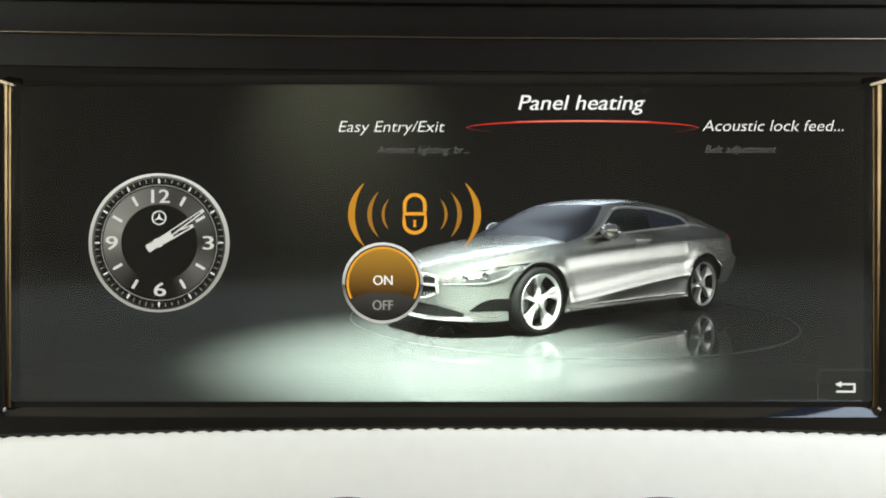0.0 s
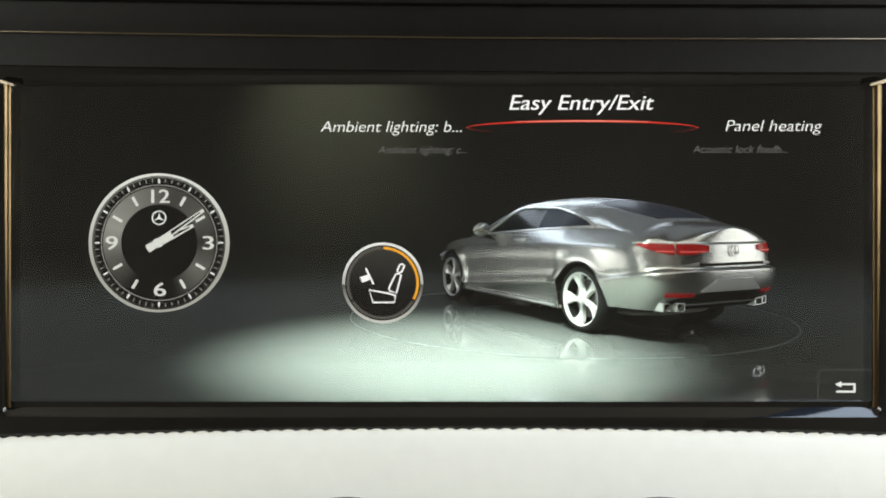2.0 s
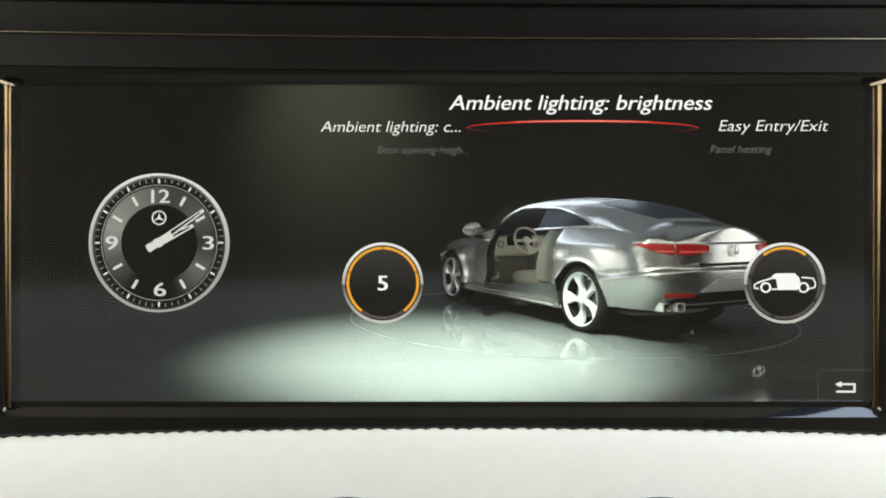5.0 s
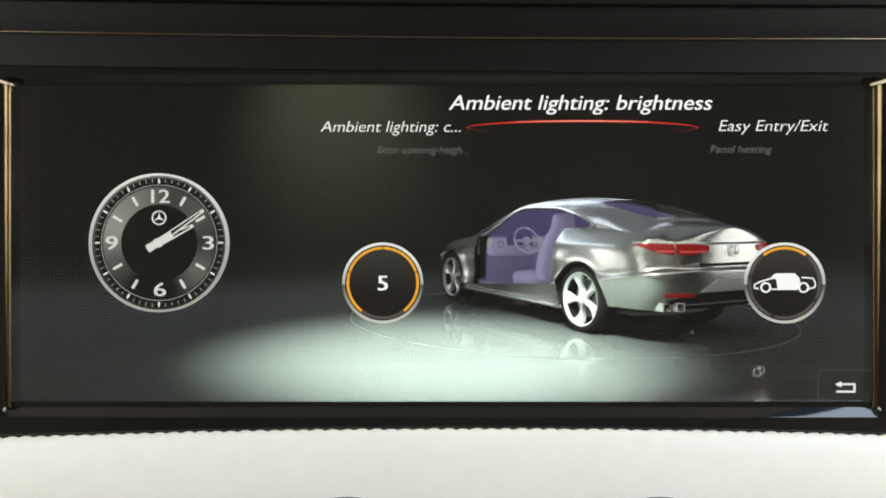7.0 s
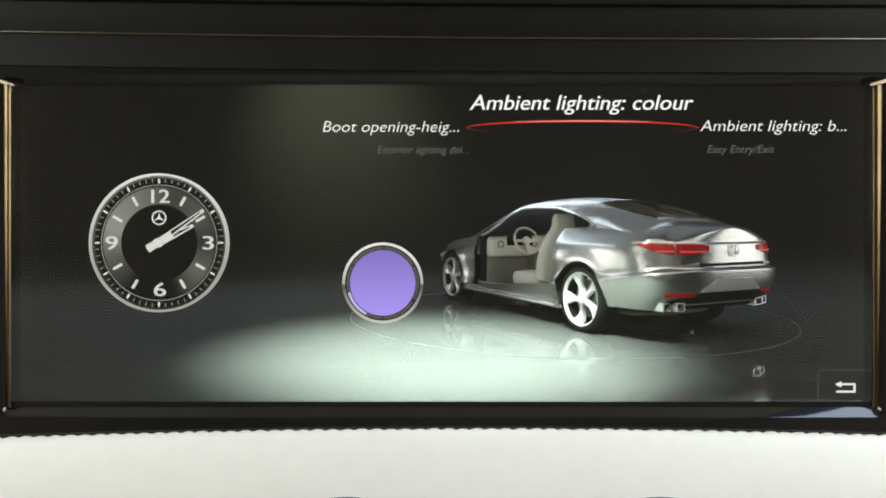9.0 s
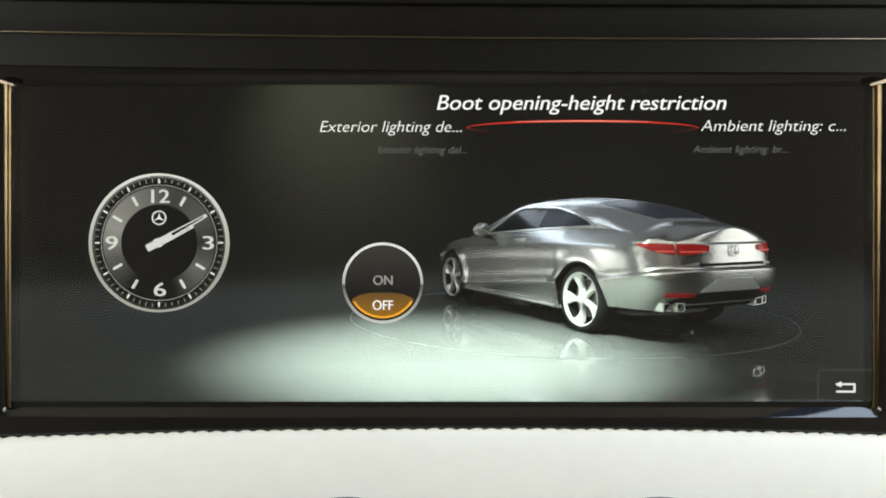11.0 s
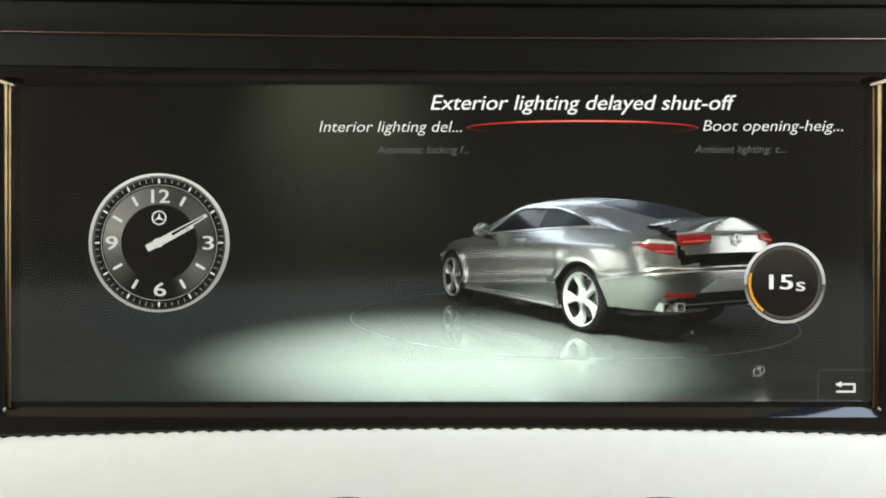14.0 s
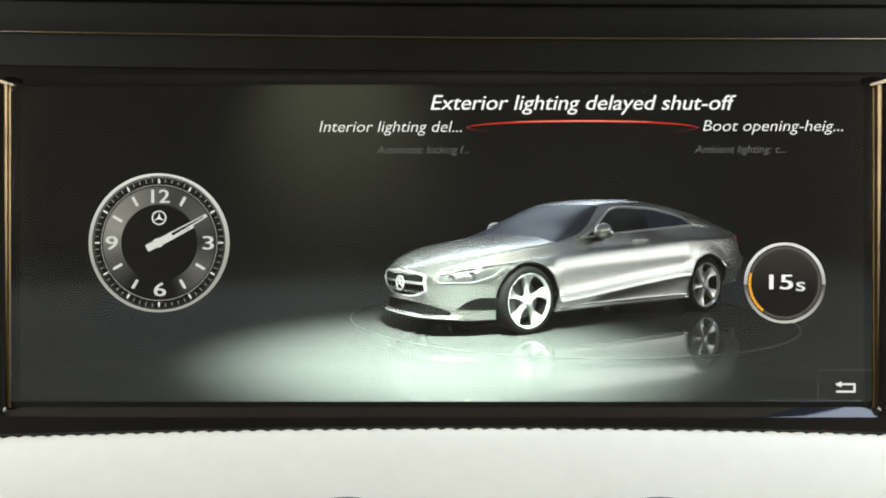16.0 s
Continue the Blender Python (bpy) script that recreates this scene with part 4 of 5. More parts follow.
for sign in (1, -1):
    carpart("grille", solid(nose_patch(0.0, 0.40, grille_z, 0.006, sign), 0.03), DARKPLASTIC, label="dark grille with bright surround")
    for z in (0.535,):
        carpart("grille_slat", solid(nose_patch(0.0, 0.385, lambda t: (z - 0.013, z + 0.013), 0.014, sign, nz=1), 0.02), BRIGHT)
    bmg = bmesh.new()
    for i in range(9):
        y = 0.05 + 0.042 * i
        tube([near_nose(y, 0.425) + Vector((0.012, 0, 0)), near_nose(y, 0.63) + Vector((0.012, 0, 0))], 0.006, 5, bm=bmg)
    if sign < 0:
        moved(bmg, Matrix.Diagonal((1, -1, 1, 1)))
    carpart("grille_bars", bmg, BRIGHT)
    edge = [near_nose(0.40 * i / 12, grille_z(i / 12)[1]) for i in range(13)] + [near_nose(0.405, 0.55)] + [near_nose(0.40 * i / 12, grille_z(i / 12)[0]) for i in range(12, -1, -1)]
    carpart("grille_surround", tube([Vector((p.x + 0.012, sign * p.y, p.z)) for p in edge], 0.013, 6), BRIGHT)
    carpart("lower_intake", solid(nose_patch(0.0, 0.60, lambda t: (0.225, 0.335 - 0.075 * t ** 3), 0.006, sign), 0.03), DARKPLASTIC, label="black lower intake")
    carpart("splitter_trim", tube([Vector((near_nose(y, 0.200).x + 0.008, sign * y, 0.198)) for y in [0.66 * i / 12 for i in range(13)]], 0.007, 6), BRIGHT)
    carpart("side_intake", solid(nose_patch(0.64, 0.85, lambda t: (0.285 - 0.012 * math.sin(math.pi * t), 0.285 + 0.115 * max(0.06, 1 - abs(2 * t - 1.05) ** 2.6)), 0.008, sign, n=20), 0.03), DARKPLASTIC, label="black side intake")
    hl = carpart("headlight", solid(nose_patch(0.53, 0.885, lambda t: (0.535 + 0.02 * t + 0.26 * max(0, t - 0.45) ** 1.3, 0.625 + 0.125 * t - 0.02 * t ** 8), 0.008, sign, n=22), 0.03), LENS, label="clear headlamp")
    strip = nose_patch(0.54, 0.87, lambda t: (0.545 + 0.02 * t + 0.26 * max(0, t - 0.45) ** 1.3, 0.556 + 0.02 * t + 0.26 * max(0, t - 0.45) ** 1.3), 0.012, sign, n=20, nz=1)
    carpart("lamp_strip", solid(strip, 0.01), LAMPSTRIP, hl, "white running light strip")
    rim_pts = [near_nose(0.54 + 0.32 * i / 10, 0.622 + 0.118 * i / 10) for i in range(11)]
    carpart("lamp_edge", tube([Vector((p.x + 0.006, sign * (p.y + 0.008), p.z)) for p in rim_pts], 0.007, 5), DARKPLASTIC, hl)
    for y, z in ((0.63, 0.598), (0.75, 0.628)):
        c = near_nose(y, z)
        carpart("lamp_reflector", moved(lathe([(0.001, 0.012), (0.024, 0.004), (0.034, 0.020), (0.040, 0.006), (0.040, -0.02), (0.001, -0.02)], 20, "y"), Matrix.Translation((c.x + 0.004, sign * y, z)) @ pose(0, 0, 0, 0, 0, -55 * sign)), LAMPCUP, hl)
carpart("badge", moved(lathe([(0.066, 0), (0.066, 0.014), (0.082, 0.014), (0.082, 0)], 32, "y"), Matrix.Translation((2.475, 0, 0.515)) @ pose(0, 0, 0, 0, 0, -90)), BRIGHT, label="plain bright ring badge")


mark = bmesh.new()
for a in (90, 210, 330):
    tube([(2.484, 0, 0.515), (2.486, 0.072 * math.cos(radians(a)), 0.515 + 0.072 * math.sin(radians(a)))], 0.010, 5, bm=mark)
carpart("badge_core", mark, BRIGHT)


# wheels
def wheel_meshes():
    R, r = 0.350, 0.277
    tyre = lathe([(r, -0.115), (r + 0.03, -0.125), (R - 0.02, -0.118), (R, -0.09), (R, 0.09), (R - 0.02, 0.118), (r + 0.03, 0.125), (r, 0.115), (r - 0.015, 0.08), (r - 0.015, -0.08)], 56, "y")
    rim = lathe([(r - 0.016, 0.085), (r - 0.012, 0.108), (r + 0.004, 0.121), (r + 0.006, 0.118), (r + 0.006, 0.10), (r - 0.004, 0.08)], 56, "y")
    barrel = lathe([(r - 0.012, 0.08), (r - 0.005, 0.08), (r - 0.006, -0.09), (r - 0.03, -0.09), (r - 0.03, 0.03)], 56, "y")
    for i in range(5):
        a0 = 2 * math.pi * i / 5 + 0.3
        rows = []
        for q in range(11):
            t = q / 10
            rad = 0.035 + (r - 0.045) * t
            a = a0 + 0.10 * t ** 2
            w = 0.034 - 0.012 * math.sin(math.pi * min(1.0, t * 1.3)) + 0.050 * max(0.0, t - 0.45) ** 1.5 / 0.41
            yy = 0.100 - 0.022 * math.sin(math.pi * t)
            c = Vector((math.cos(a) * rad, 0, math.sin(a) * rad))
            tn = Vector((-math.sin(a), 0, math.cos(a)))
            rows.append([c + tn * u * w + Vector((0, yy - dd, 0)) for u, dd in ((-1, 0.016), (-0.72, 0.0), (-0.12, 0.006), (0.12, 0.006), (0.72, 0.0), (1, 0.016), (0.85, 0.06), (-0.85, 0.06))])
        grid(rows, closed_v=True, bm=rim)
    hub = lathe([(0.001, 0.118), (0.04, 0.116), (0.05, 0.10), (0.05, 0.04), (0.001, 0.04)], 24, "y")
    join(rim, hub)
    disc = lathe([(0.001, 0.01), (0.19, 0.012), (0.19, -0.012), (0.001, -0.012)], 40, "y")
    return tyre, rim, disc, barrel


ty, ri, di, ba = wheel_meshes()
wheel = carpart("wheel", ty, RUBBER, label="black tyre on a five-spoke alloy wheel")
part("rim", ri, RIMM, wheel, "polished five-spoke rim", scale=S)
part("barrel", ba, DARKPLASTIC, wheel, "dark inner barrel", scale=S)
part("brake_disc", di, mat("brake_metal", (0.10, 0.10, 0.10), 0.5, 0.6), wheel, scale=S)
wheel.matrix_basis = Matrix.Translation(Vector((XF, 0.790, ZC_HUB)) * S)
copy_thing(wheel, Matrix.Translation(Vector((XR, 0.800, ZC_HUB)) * S) @ pose(0, 0, 0, 0, 25, 0))
copy_thing(wheel, Matrix.Translation(Vector((XF, -0.790, ZC_HUB)) * S) @ pose(0, 0, 0, 0, 40, 180))
copy_thing(wheel, Matrix.Translation(Vector((XR, -0.800, ZC_HUB)) * S) @ pose(0, 0, 0, 0, 10, 180))

# cabin of the coupe
bmd = box(0.52, -0.80, 0.68, 0.95, 0.80, 0.95, 0.06, 3)
carpart("fascia", bmd, CREAM, label="cream fascia with round vents")
for y in (-0.66, -0.12, 0.12, 0.66):
    carpart("round_vent", moved(lathe([(0.03, 0), (0.03, 0.02), (0.05, 0.02), (0.05, 0)], 20, "y"), Matrix.Translation((0.52, y, 0.85)) @ pose(0, 0, 0, 0, 0, 90)), BRIGHT)
# lower fascia and console take the dark carpet colour to stand for shade
bmd = box(0.46, -0.16, 0.30, 0.80, 0.16, 0.74, 0.05, 2)
box(0.62, -0.80, 0.25, 0.84, 0.80, 0.70, 0.03, 2, bm=bmd)
carpart("footwell", bmd, CREAM_DARK, label="footwell and centre console darkened for shade under the fascia")
for sign in (1, -1):
    carpart("door_jamb", box(0.645, sign * 0.70, 0.34, 0.79, sign * 0.835, 0.955, 0.012), DARKPLASTIC, label="black door jamb")
carpart("instrument_panel", box(0.49, 0.16, 0.83, 0.54, 0.56, 0.96, 0.02), DARKPLASTIC)
sw = tube([(0.0, 0.185 * math.cos(a), 0.185 * math.sin(a)) for a in [2 * math.pi * i / 32 for i in range(32)]], 0.017, 8, closed=True)
box(-0.01, -0.17, -0.02, 0.015, 0.17, 0.02, 0.006, bm=sw)
box(-0.01, -0.02, -0.17, 0.015, 0.02, 0.0, 0.006, bm=sw)
join(sw, moved(lathe([(0.001, 0.025), (0.055, 0.02), (0.06, -0.02), (0.001, -0.02)], 24, "y"), pose(0, 0, 0, 0, 0, 90)))
moved(sw, Matrix.Translation((0.33, 0.37, 0.90)) @ pose(0, 0, 0, 0, 24, 0))
carpart("steering_wheel", sw, CREAM, label="cream steering wheel")


def puffy(rows_spec, n=20):
    """An upholstered form: rings of (centre x, z, half depth, half width, lean) going up."""
    rows = []
    for cx, cz, hx, hy in rows_spec:
        ring = []
        for i in range(n):
            a = 2 * math.pi * i / n
            c, s = math.cos(a), math.sin(a)
            ring.append(Vector((cx + hx * math.copysign(abs(c) ** 0.55, c), hy * math.copysign(abs(s) ** 0.5, s), cz)))
        rows.append(ring)
    bm = grid(rows, closed_v=True)
    bm.verts.ensure_lookup_table()
    for ring in (bm.verts[:n], bm.verts[-n:]):
        bm.faces.new(ring)
    return bm


def seat(x, y):
    s = carpart("front_seat", moved(puffy([(-0.62, 0.42, 0.09, 0.20), (-0.60, 0.45, 0.12, 0.26), (-0.62, 0.62, 0.12, 0.28), (-0.67, 0.82, 0.11, 0.27), (-0.72, 0.98, 0.09, 0.225), (-0.735, 1.06, 0.08, 0.17),
                                            (-0.735, 1.12, 0.075, 0.145), (-0.73, 1.20, 0.075, 0.14), (-0.735, 1.245, 0.06, 0.12), (-0.74, 1.262, 0.03, 0.08)]), Matrix.Translation((x + 0.66, y, 0))), CREAM,
                label="cream leather seat with integral head rest")
    carpart("seat_cushion", moved(puffy([(-0.22, 0.30, 0.26, 0.22), (-0.22, 0.34, 0.30, 0.26), (-0.21, 0.44, 0.31, 0.27), (-0.21, 0.50, 0.28, 0.25), (-0.21, 0.515, 0.2, 0.18)]), Matrix.Translation((x + 0.66, y, 0))), CREAM, s)
    return s


seat(-0.40, 0.38)
seat(-0.40, -0.38)
carpart("rear_bench", moved(puffy([(0, 0.35, 0.20, 0.60), (0, 0.40, 0.24, 0.64), (0, 0.50, 0.24, 0.64), (0, 0.54, 0.18, 0.58)]), Matrix.Translation((-1.15, 0, 0))), CREAM, label="cream rear bench")
for y in (0.36, -0.36):
    bmq = moved(puffy([(0, 0.45, 0.08, 0.24), (-0.02, 0.6, 0.09, 0.30), (-0.10, 0.85, 0.09, 0.29), (-0.14, 1.0, 0.06, 0.22), (-0.15, 1.03, 0.05, 0.12), (-0.15, 1.05, 0.06, 0.14), (-0.15, 1.18, 0.06, 0.135), (-0.155, 1.205, 0.035, 0.09)]), Matrix.Translation((-1.24, y, 0)))
    carpart("rear_seat_back", bmq, CREAM, label="cream rear seat back with head rest")
carpart("parcel_shelf", box(-1.80, -0.66, 0.93, -1.48, 0.66, 0.955, 0.01), CREAM_DARK)
carpart("right_lining", moved(grid(inner), Matrix.Diagonal((1, -1, 1, 1))), CREAM, label="cream far door lining")
# unseen glowing strip added under the roof to brighten the seats
carpart("dome_lamp", box(-0.20, -0.12, 1.340, 0.02, 0.12, 1.348, 0.003), COUPE_FILL, label="added glowing strip under the roof")
carpart("door_sill", box(-0.46, 0.70, 0.325, 0.78, 0.86, 0.352, 0.01), BRIGHT)
# sheer sheets behind side and rear glass, glowing violet in place of ambient light
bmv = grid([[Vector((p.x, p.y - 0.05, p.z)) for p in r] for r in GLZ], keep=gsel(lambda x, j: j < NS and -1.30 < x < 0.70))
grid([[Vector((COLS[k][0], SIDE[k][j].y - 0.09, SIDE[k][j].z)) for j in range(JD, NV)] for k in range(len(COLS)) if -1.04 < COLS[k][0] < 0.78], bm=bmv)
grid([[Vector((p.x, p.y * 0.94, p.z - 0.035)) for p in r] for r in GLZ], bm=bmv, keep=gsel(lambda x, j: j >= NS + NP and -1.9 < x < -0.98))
ambience = carpart("ambient_glow", bmv, VIOLET, label="sheer violet sheets glowing in place of ambient light")


# ---- the clock on the display ----
def on_screen(px, py, off=-0.0012):
    return DISP @ Matrix.Translation(L(px, py, off))


KC = 0.42 / F_PX * 0.98
clock = empty("clock", on_screen(282, 430, -0.0030) @ Matrix.Scale((D + 0.0030) / 0.42, 4))
tagged(clock, "round analogue clock with silver rim and black face", "clock")
# rim shine is drawn into its glow colour, brightest at the top
RING_G = glow("clock_rim_glow", (0.42, 0.42, 0.36), 1.0, top=(0.78, 0.80, 0.72), span=(-0.3 * 125 * KC, 0.9 * 125 * KC))
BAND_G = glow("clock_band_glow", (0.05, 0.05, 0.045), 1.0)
# brushed-metal sheen is drawn into the band's glow colour by angle
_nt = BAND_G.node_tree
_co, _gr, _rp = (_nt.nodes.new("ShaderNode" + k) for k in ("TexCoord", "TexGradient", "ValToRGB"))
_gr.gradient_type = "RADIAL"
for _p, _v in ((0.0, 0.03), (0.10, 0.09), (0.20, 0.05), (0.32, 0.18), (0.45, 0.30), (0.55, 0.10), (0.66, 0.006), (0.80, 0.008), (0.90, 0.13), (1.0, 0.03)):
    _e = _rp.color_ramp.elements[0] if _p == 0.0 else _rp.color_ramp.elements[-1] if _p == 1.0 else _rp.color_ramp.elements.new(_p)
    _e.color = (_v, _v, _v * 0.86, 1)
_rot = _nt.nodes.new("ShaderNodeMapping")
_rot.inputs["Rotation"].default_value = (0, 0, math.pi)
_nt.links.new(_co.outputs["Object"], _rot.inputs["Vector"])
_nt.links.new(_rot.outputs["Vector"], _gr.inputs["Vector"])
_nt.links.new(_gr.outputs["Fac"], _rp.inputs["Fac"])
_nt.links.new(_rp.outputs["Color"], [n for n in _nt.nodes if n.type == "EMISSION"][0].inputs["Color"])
FACE_G = glow("clock_face_glow", (0.006, 0.006, 0.005), 1.0)
NUM_G = glow("clock_figure_glow", (0.74, 0.75, 0.68), 1.0)


def c_ring(r0, r1, z0, z1):
    return lathe([(r0 * KC, z0), (r0 * KC + 0.0002, z1), (r1 * KC - 0.0002, z1), (r1 * KC, z0)], 96)


part("face", lathe([(0.00001, 0), (122 * KC, 0), (122 * KC, -0.003), (0.00001, -0.003)], 96), FACE_G, clock)
part("rim", c_ring(120.8, 125.5, -0.0015, 0.0020), RING_G, clock, "silver rim with shine drawn in towards the top")
part("inner_rim", c_ring(117.0, 120.5, -0.002, 0.0012), glow("clock_inner_rim_glow", (0.03, 0.03, 0.026), 1.0, top=(0.16, 0.165, 0.14), span=(-0.6 * 125 * KC, 0.9 * 125 * KC)), clock)
part("minute_track", c_ring(103.5, 105, 0.0002, 0.0006), GREY_G, clock)
part("dial_band", lathe([(69 * KC, 0.0001), (69 * KC, 0.0004), (101 * KC, 0.0004), (101 * KC, 0.0001)], 96), BAND_G, clock, "grey dial band with a drawn brushed sheen")
for i in range(60):
    five = i % 5 == 0
    t = part("minute_tick", plate([(-(1.4 if five else 0.7) * KC, (107 if five else 110) * KC), ((1.4 if five else 0.7) * KC, (107 if five else 110) * KC), ((1.4 if five else 0.7) * KC, 115.5 * KC), (-(1.4 if five else 0.7) * KC, 115.5 * KC)], 0.0003, 0.0007), SOFT_G if five else GREY_G, clock)
    t.matrix_basis = pose(0, 0, 0, 0, 0, -6 * i)
for i in range(12):
    if i % 3:
        t = part("hour_bar", plate([(-2.4 * KC, 77 * KC), (2.4 * KC, 77 * KC), (2.4 * KC, 95 * KC), (-2.4 * KC, 95 * KC)], 0.0004, 0.0010), NUM_G, clock)
        t.matrix_basis = pose(0, 0, 0, 0, 0, -30 * i)
for word, dx, dy, w in (("12", 2, 84, 32), ("3", 88, 0, 19), ("6", 1, -84, 21), ("9", -86, 0, 21)):
    part("numeral", letters(word, w * KC, 24 * KC, weight=0.06), NUM_G, clock, at=Vector((dx * KC, dy * KC, 0.0006)))
part("emblem", moved(lathe([(11 * KC, 0.0003), (11 * KC, 0.0007), (13 * KC, 0.0007), (13 * KC, 0.0003)], 32), Matrix.Translation((0, 45 * KC, 0))), SOFT_G, clock, "plain ring emblem")
arms = []
for a in (0, 120, 240):
    arms += [(10.5 * KC * math.sin(radians(a)), 10.5 * KC * math.cos(radians(a))), (2.2 * KC * math.sin(radians(a + 60)), 2.2 * KC * math.cos(radians(a + 60)))]
part("emblem_core", moved(plate(arms, 0.0003, 0.0006), Matrix.Translation((0, 45 * KC, 0))), SOFT_G, clock)


def clock_hand(name, reach, w, z):
    out = [(-w, -22), (w, -22), (w * 1.0, 0), (w * 0.9, 24), (w * 0.45, reach), (-w * 0.45, reach), (-w * 0.9, 24), (-w, 0)]
    ob = part(name, plate([(x * KC, y * KC) for x, y in out], z, z + 0.0005), NUM_G, clock, "slim silver clock pointer")
    part("slot", plate([(x * KC, y * KC) for x, y in ((-w * 0.42, 30), (w * 0.42, 30), (w * 0.14, reach - 7), (-w * 0.14, reach - 7))], z + 0.0005, z + 0.0007), FACE_G, ob)
    return ob


hour_hand = clock_hand("hour_pointer", 70, 6.5, 0.0012)
minute_hand = clock_hand("minute_pointer", 101, 6.0, 0.0022)
part("pivot", lathe([(0.00001, 0.0034), (8 * KC, 0.0032), (8.5 * KC, 0.001), (0.00001, 0.001)], 28), NUM_G, clock)

# ---- fixed marks of the display picture ----
OFF = -0.0012
KO = (D - OFF) / F_PX


def curve_band(pts, ws, z1=0.0001):
    """A flat band along points in picture units, with a half width at each; y is up."""
    up = [(x * KO, (y + w) * KO) for (x, y), w in zip(pts, ws)]
    dn = [(x * KO, (y - w) * KO) for (x, y), w in zip(pts, ws)]
    return plate(up + dn[::-1], 0, z1)


underline = empty("title_underline", on_screen(1031, 220))
tagged(underline, "thin curved red line under the menu title", "underline")
n = 48
us = [-1 + 2 * i / n for i in range(n + 1)]
part("arc", curve_band([(206 * u, -6 + 12 * math.sqrt(max(0, 1 - u * u)) ** 1.1 - 0.5) for u in us], [0.5 + 1.5 * (1 - u * u) for u in us]), RED_G, underline)
part("arc_core", curve_band([(120 * u, 5.3 - 1.2 * u * u) for u in us], [0.25 + 0.9 * (1 - u * u) for u in us], 0.0002), PINK_G, underline)
for sgn in (-1, 1):
    vs2 = [i / 12 for i in range(13)]
    part("arc_tail", curve_band([(sgn * (206 - 48 * v ** 1.3), -6 - 8 * v ** 0.7) for v in vs2], [0.9 - 0.75 * v for v in vs2]), glow("lit_dark_red", (0.16, 0.015, 0.01), 1.0), underline)

back_key = empty("back_symbol", on_screen(1496, 685))
tagged(back_key, "white return arrow in a thin outlined corner tab", "icon")
ar = [(-18, 4.5), (-7, 10), (-7, 6.5), (18, 6.5), (18, -10), (-16, -10), (-16, -6.5), (14.5, -6.5), (14.5, 3), (-7, 3), (-7, -1)]
part("arrow", plate([(x * KO, y * KO) for x, y in ar], 0, 0.0001), SOFT_G, back_key)
tab = [(-48, -27), (-48, 22)] + [(-48 + 8 - 8 * math.cos(radians(a)), 22 + 8 * math.sin(radians(a))) for a in range(15, 91, 15)] + [(46, 30)]
part("tab_outline", tube([(x * KO, y * KO, 0) for x, y in tab], 0.00009, 5), DIM_G, back_key)

# ---- menu writing ----
PARK_Y = 100.0


def writing(word, x0, x1, py, size, material, weight, off):
    cx = (x0 + x1) / 2
    k = (D - off) / F_PX
    ob = part("menu_title" if size > 24 else "menu_item", letters(word, (x1 - x0) * k, size * k, 0.22, weight, thin=16 < size < 24), material, None, at=on_screen(cx, py, off))
    tagged(ob, "lit white italic words " + '"' + word.replace("...", "") + '"' if size > 14 else "dim grey italic words " + '"' + word.replace("...", "") + '"', "menu text", "menu words")
    ob["px"], ob["py"], ob["off"] = cx, py, off
    return ob


TITLE_Y, L_Y, DL_Y, R_Y, DR_Y = 181.5, 224.0, 265.0, 222.5, 264.0
MENU = [  # from, to, title, left, dim left, right, dim right, each with its two ends
    (0.0, 0.34, ("Panel heating", 917, 1141), ("Easy Entry/Exit", 599, 787), ("Ambient lighting: br...", 667, 831), ("Acoustic lock feed...", 1243, 1493), ("Belt adjustment", 1248, 1374)),
    (0.37, 2.42, ("Easy Entry/Exit", 901, 1157), ("Ambient lighting: b...", 567, 817), ("Ambient lighting: c...", 669, 827), ("Panel heating", 1284, 1455), ("Acoustic lock feedb...", 1226, 1394)),
    (2.45, 7.12, ("Ambient lighting: brightness", 794, 1260), ("Ambient lighting: c...", 567, 815), ("Boot opening-heigh...", 668, 829), ("Easy Entry/Exit", 1272, 1466), ("Panel heating", 1257, 1366)),
    (7.15, 10.2, ("Ambient lighting: colour", 831, 1227), ("Boot opening-heig...", 571, 812), ("Exterior lighting del...", 668, 829), ("Ambient lighting: b...", 1239, 1498), ("Easy Entry/Exit", 1252, 1371)),
    (10.23, 12.35, ("Boot opening-height restriction", 773, 1285), ("Exterior lighting de...", 566, 817), ("Interior lighting del...", 669, 827), ("Ambient lighting: c...", 1240, 1497), ("Ambient lighting: br...", 1226, 1396)),
    (12.38, 16.0, ("Exterior lighting delayed shut-off", 762, 1302), ("Interior lighting del...", 565, 817), ("Automatic locking f...", 667, 830), ("Boot opening-heig...", 1244, 1492), ("Ambient lighting: c...", 1229, 1392)),
]
menu = []
for a, b, *words in MENU:
    obs = []
    for (word, x0, x1), py, size, material, weight, off in zip(words, (TITLE_Y, L_Y, DL_Y, R_Y, DR_Y), (26, 19.5, 13.5, 19.5, 13.5), (WHITE_G, SOFT_G, DIM_G, SOFT_G, DIM_G), (0.025, 0.0, 0.0, 0.0, 0.0), (-0.0012, -0.0014, -0.0016, -0.0018, -0.0020)):
        obs.append(writing(word, x0, x1, py, size, material, weight, off))
    menu.append((a, b, obs))


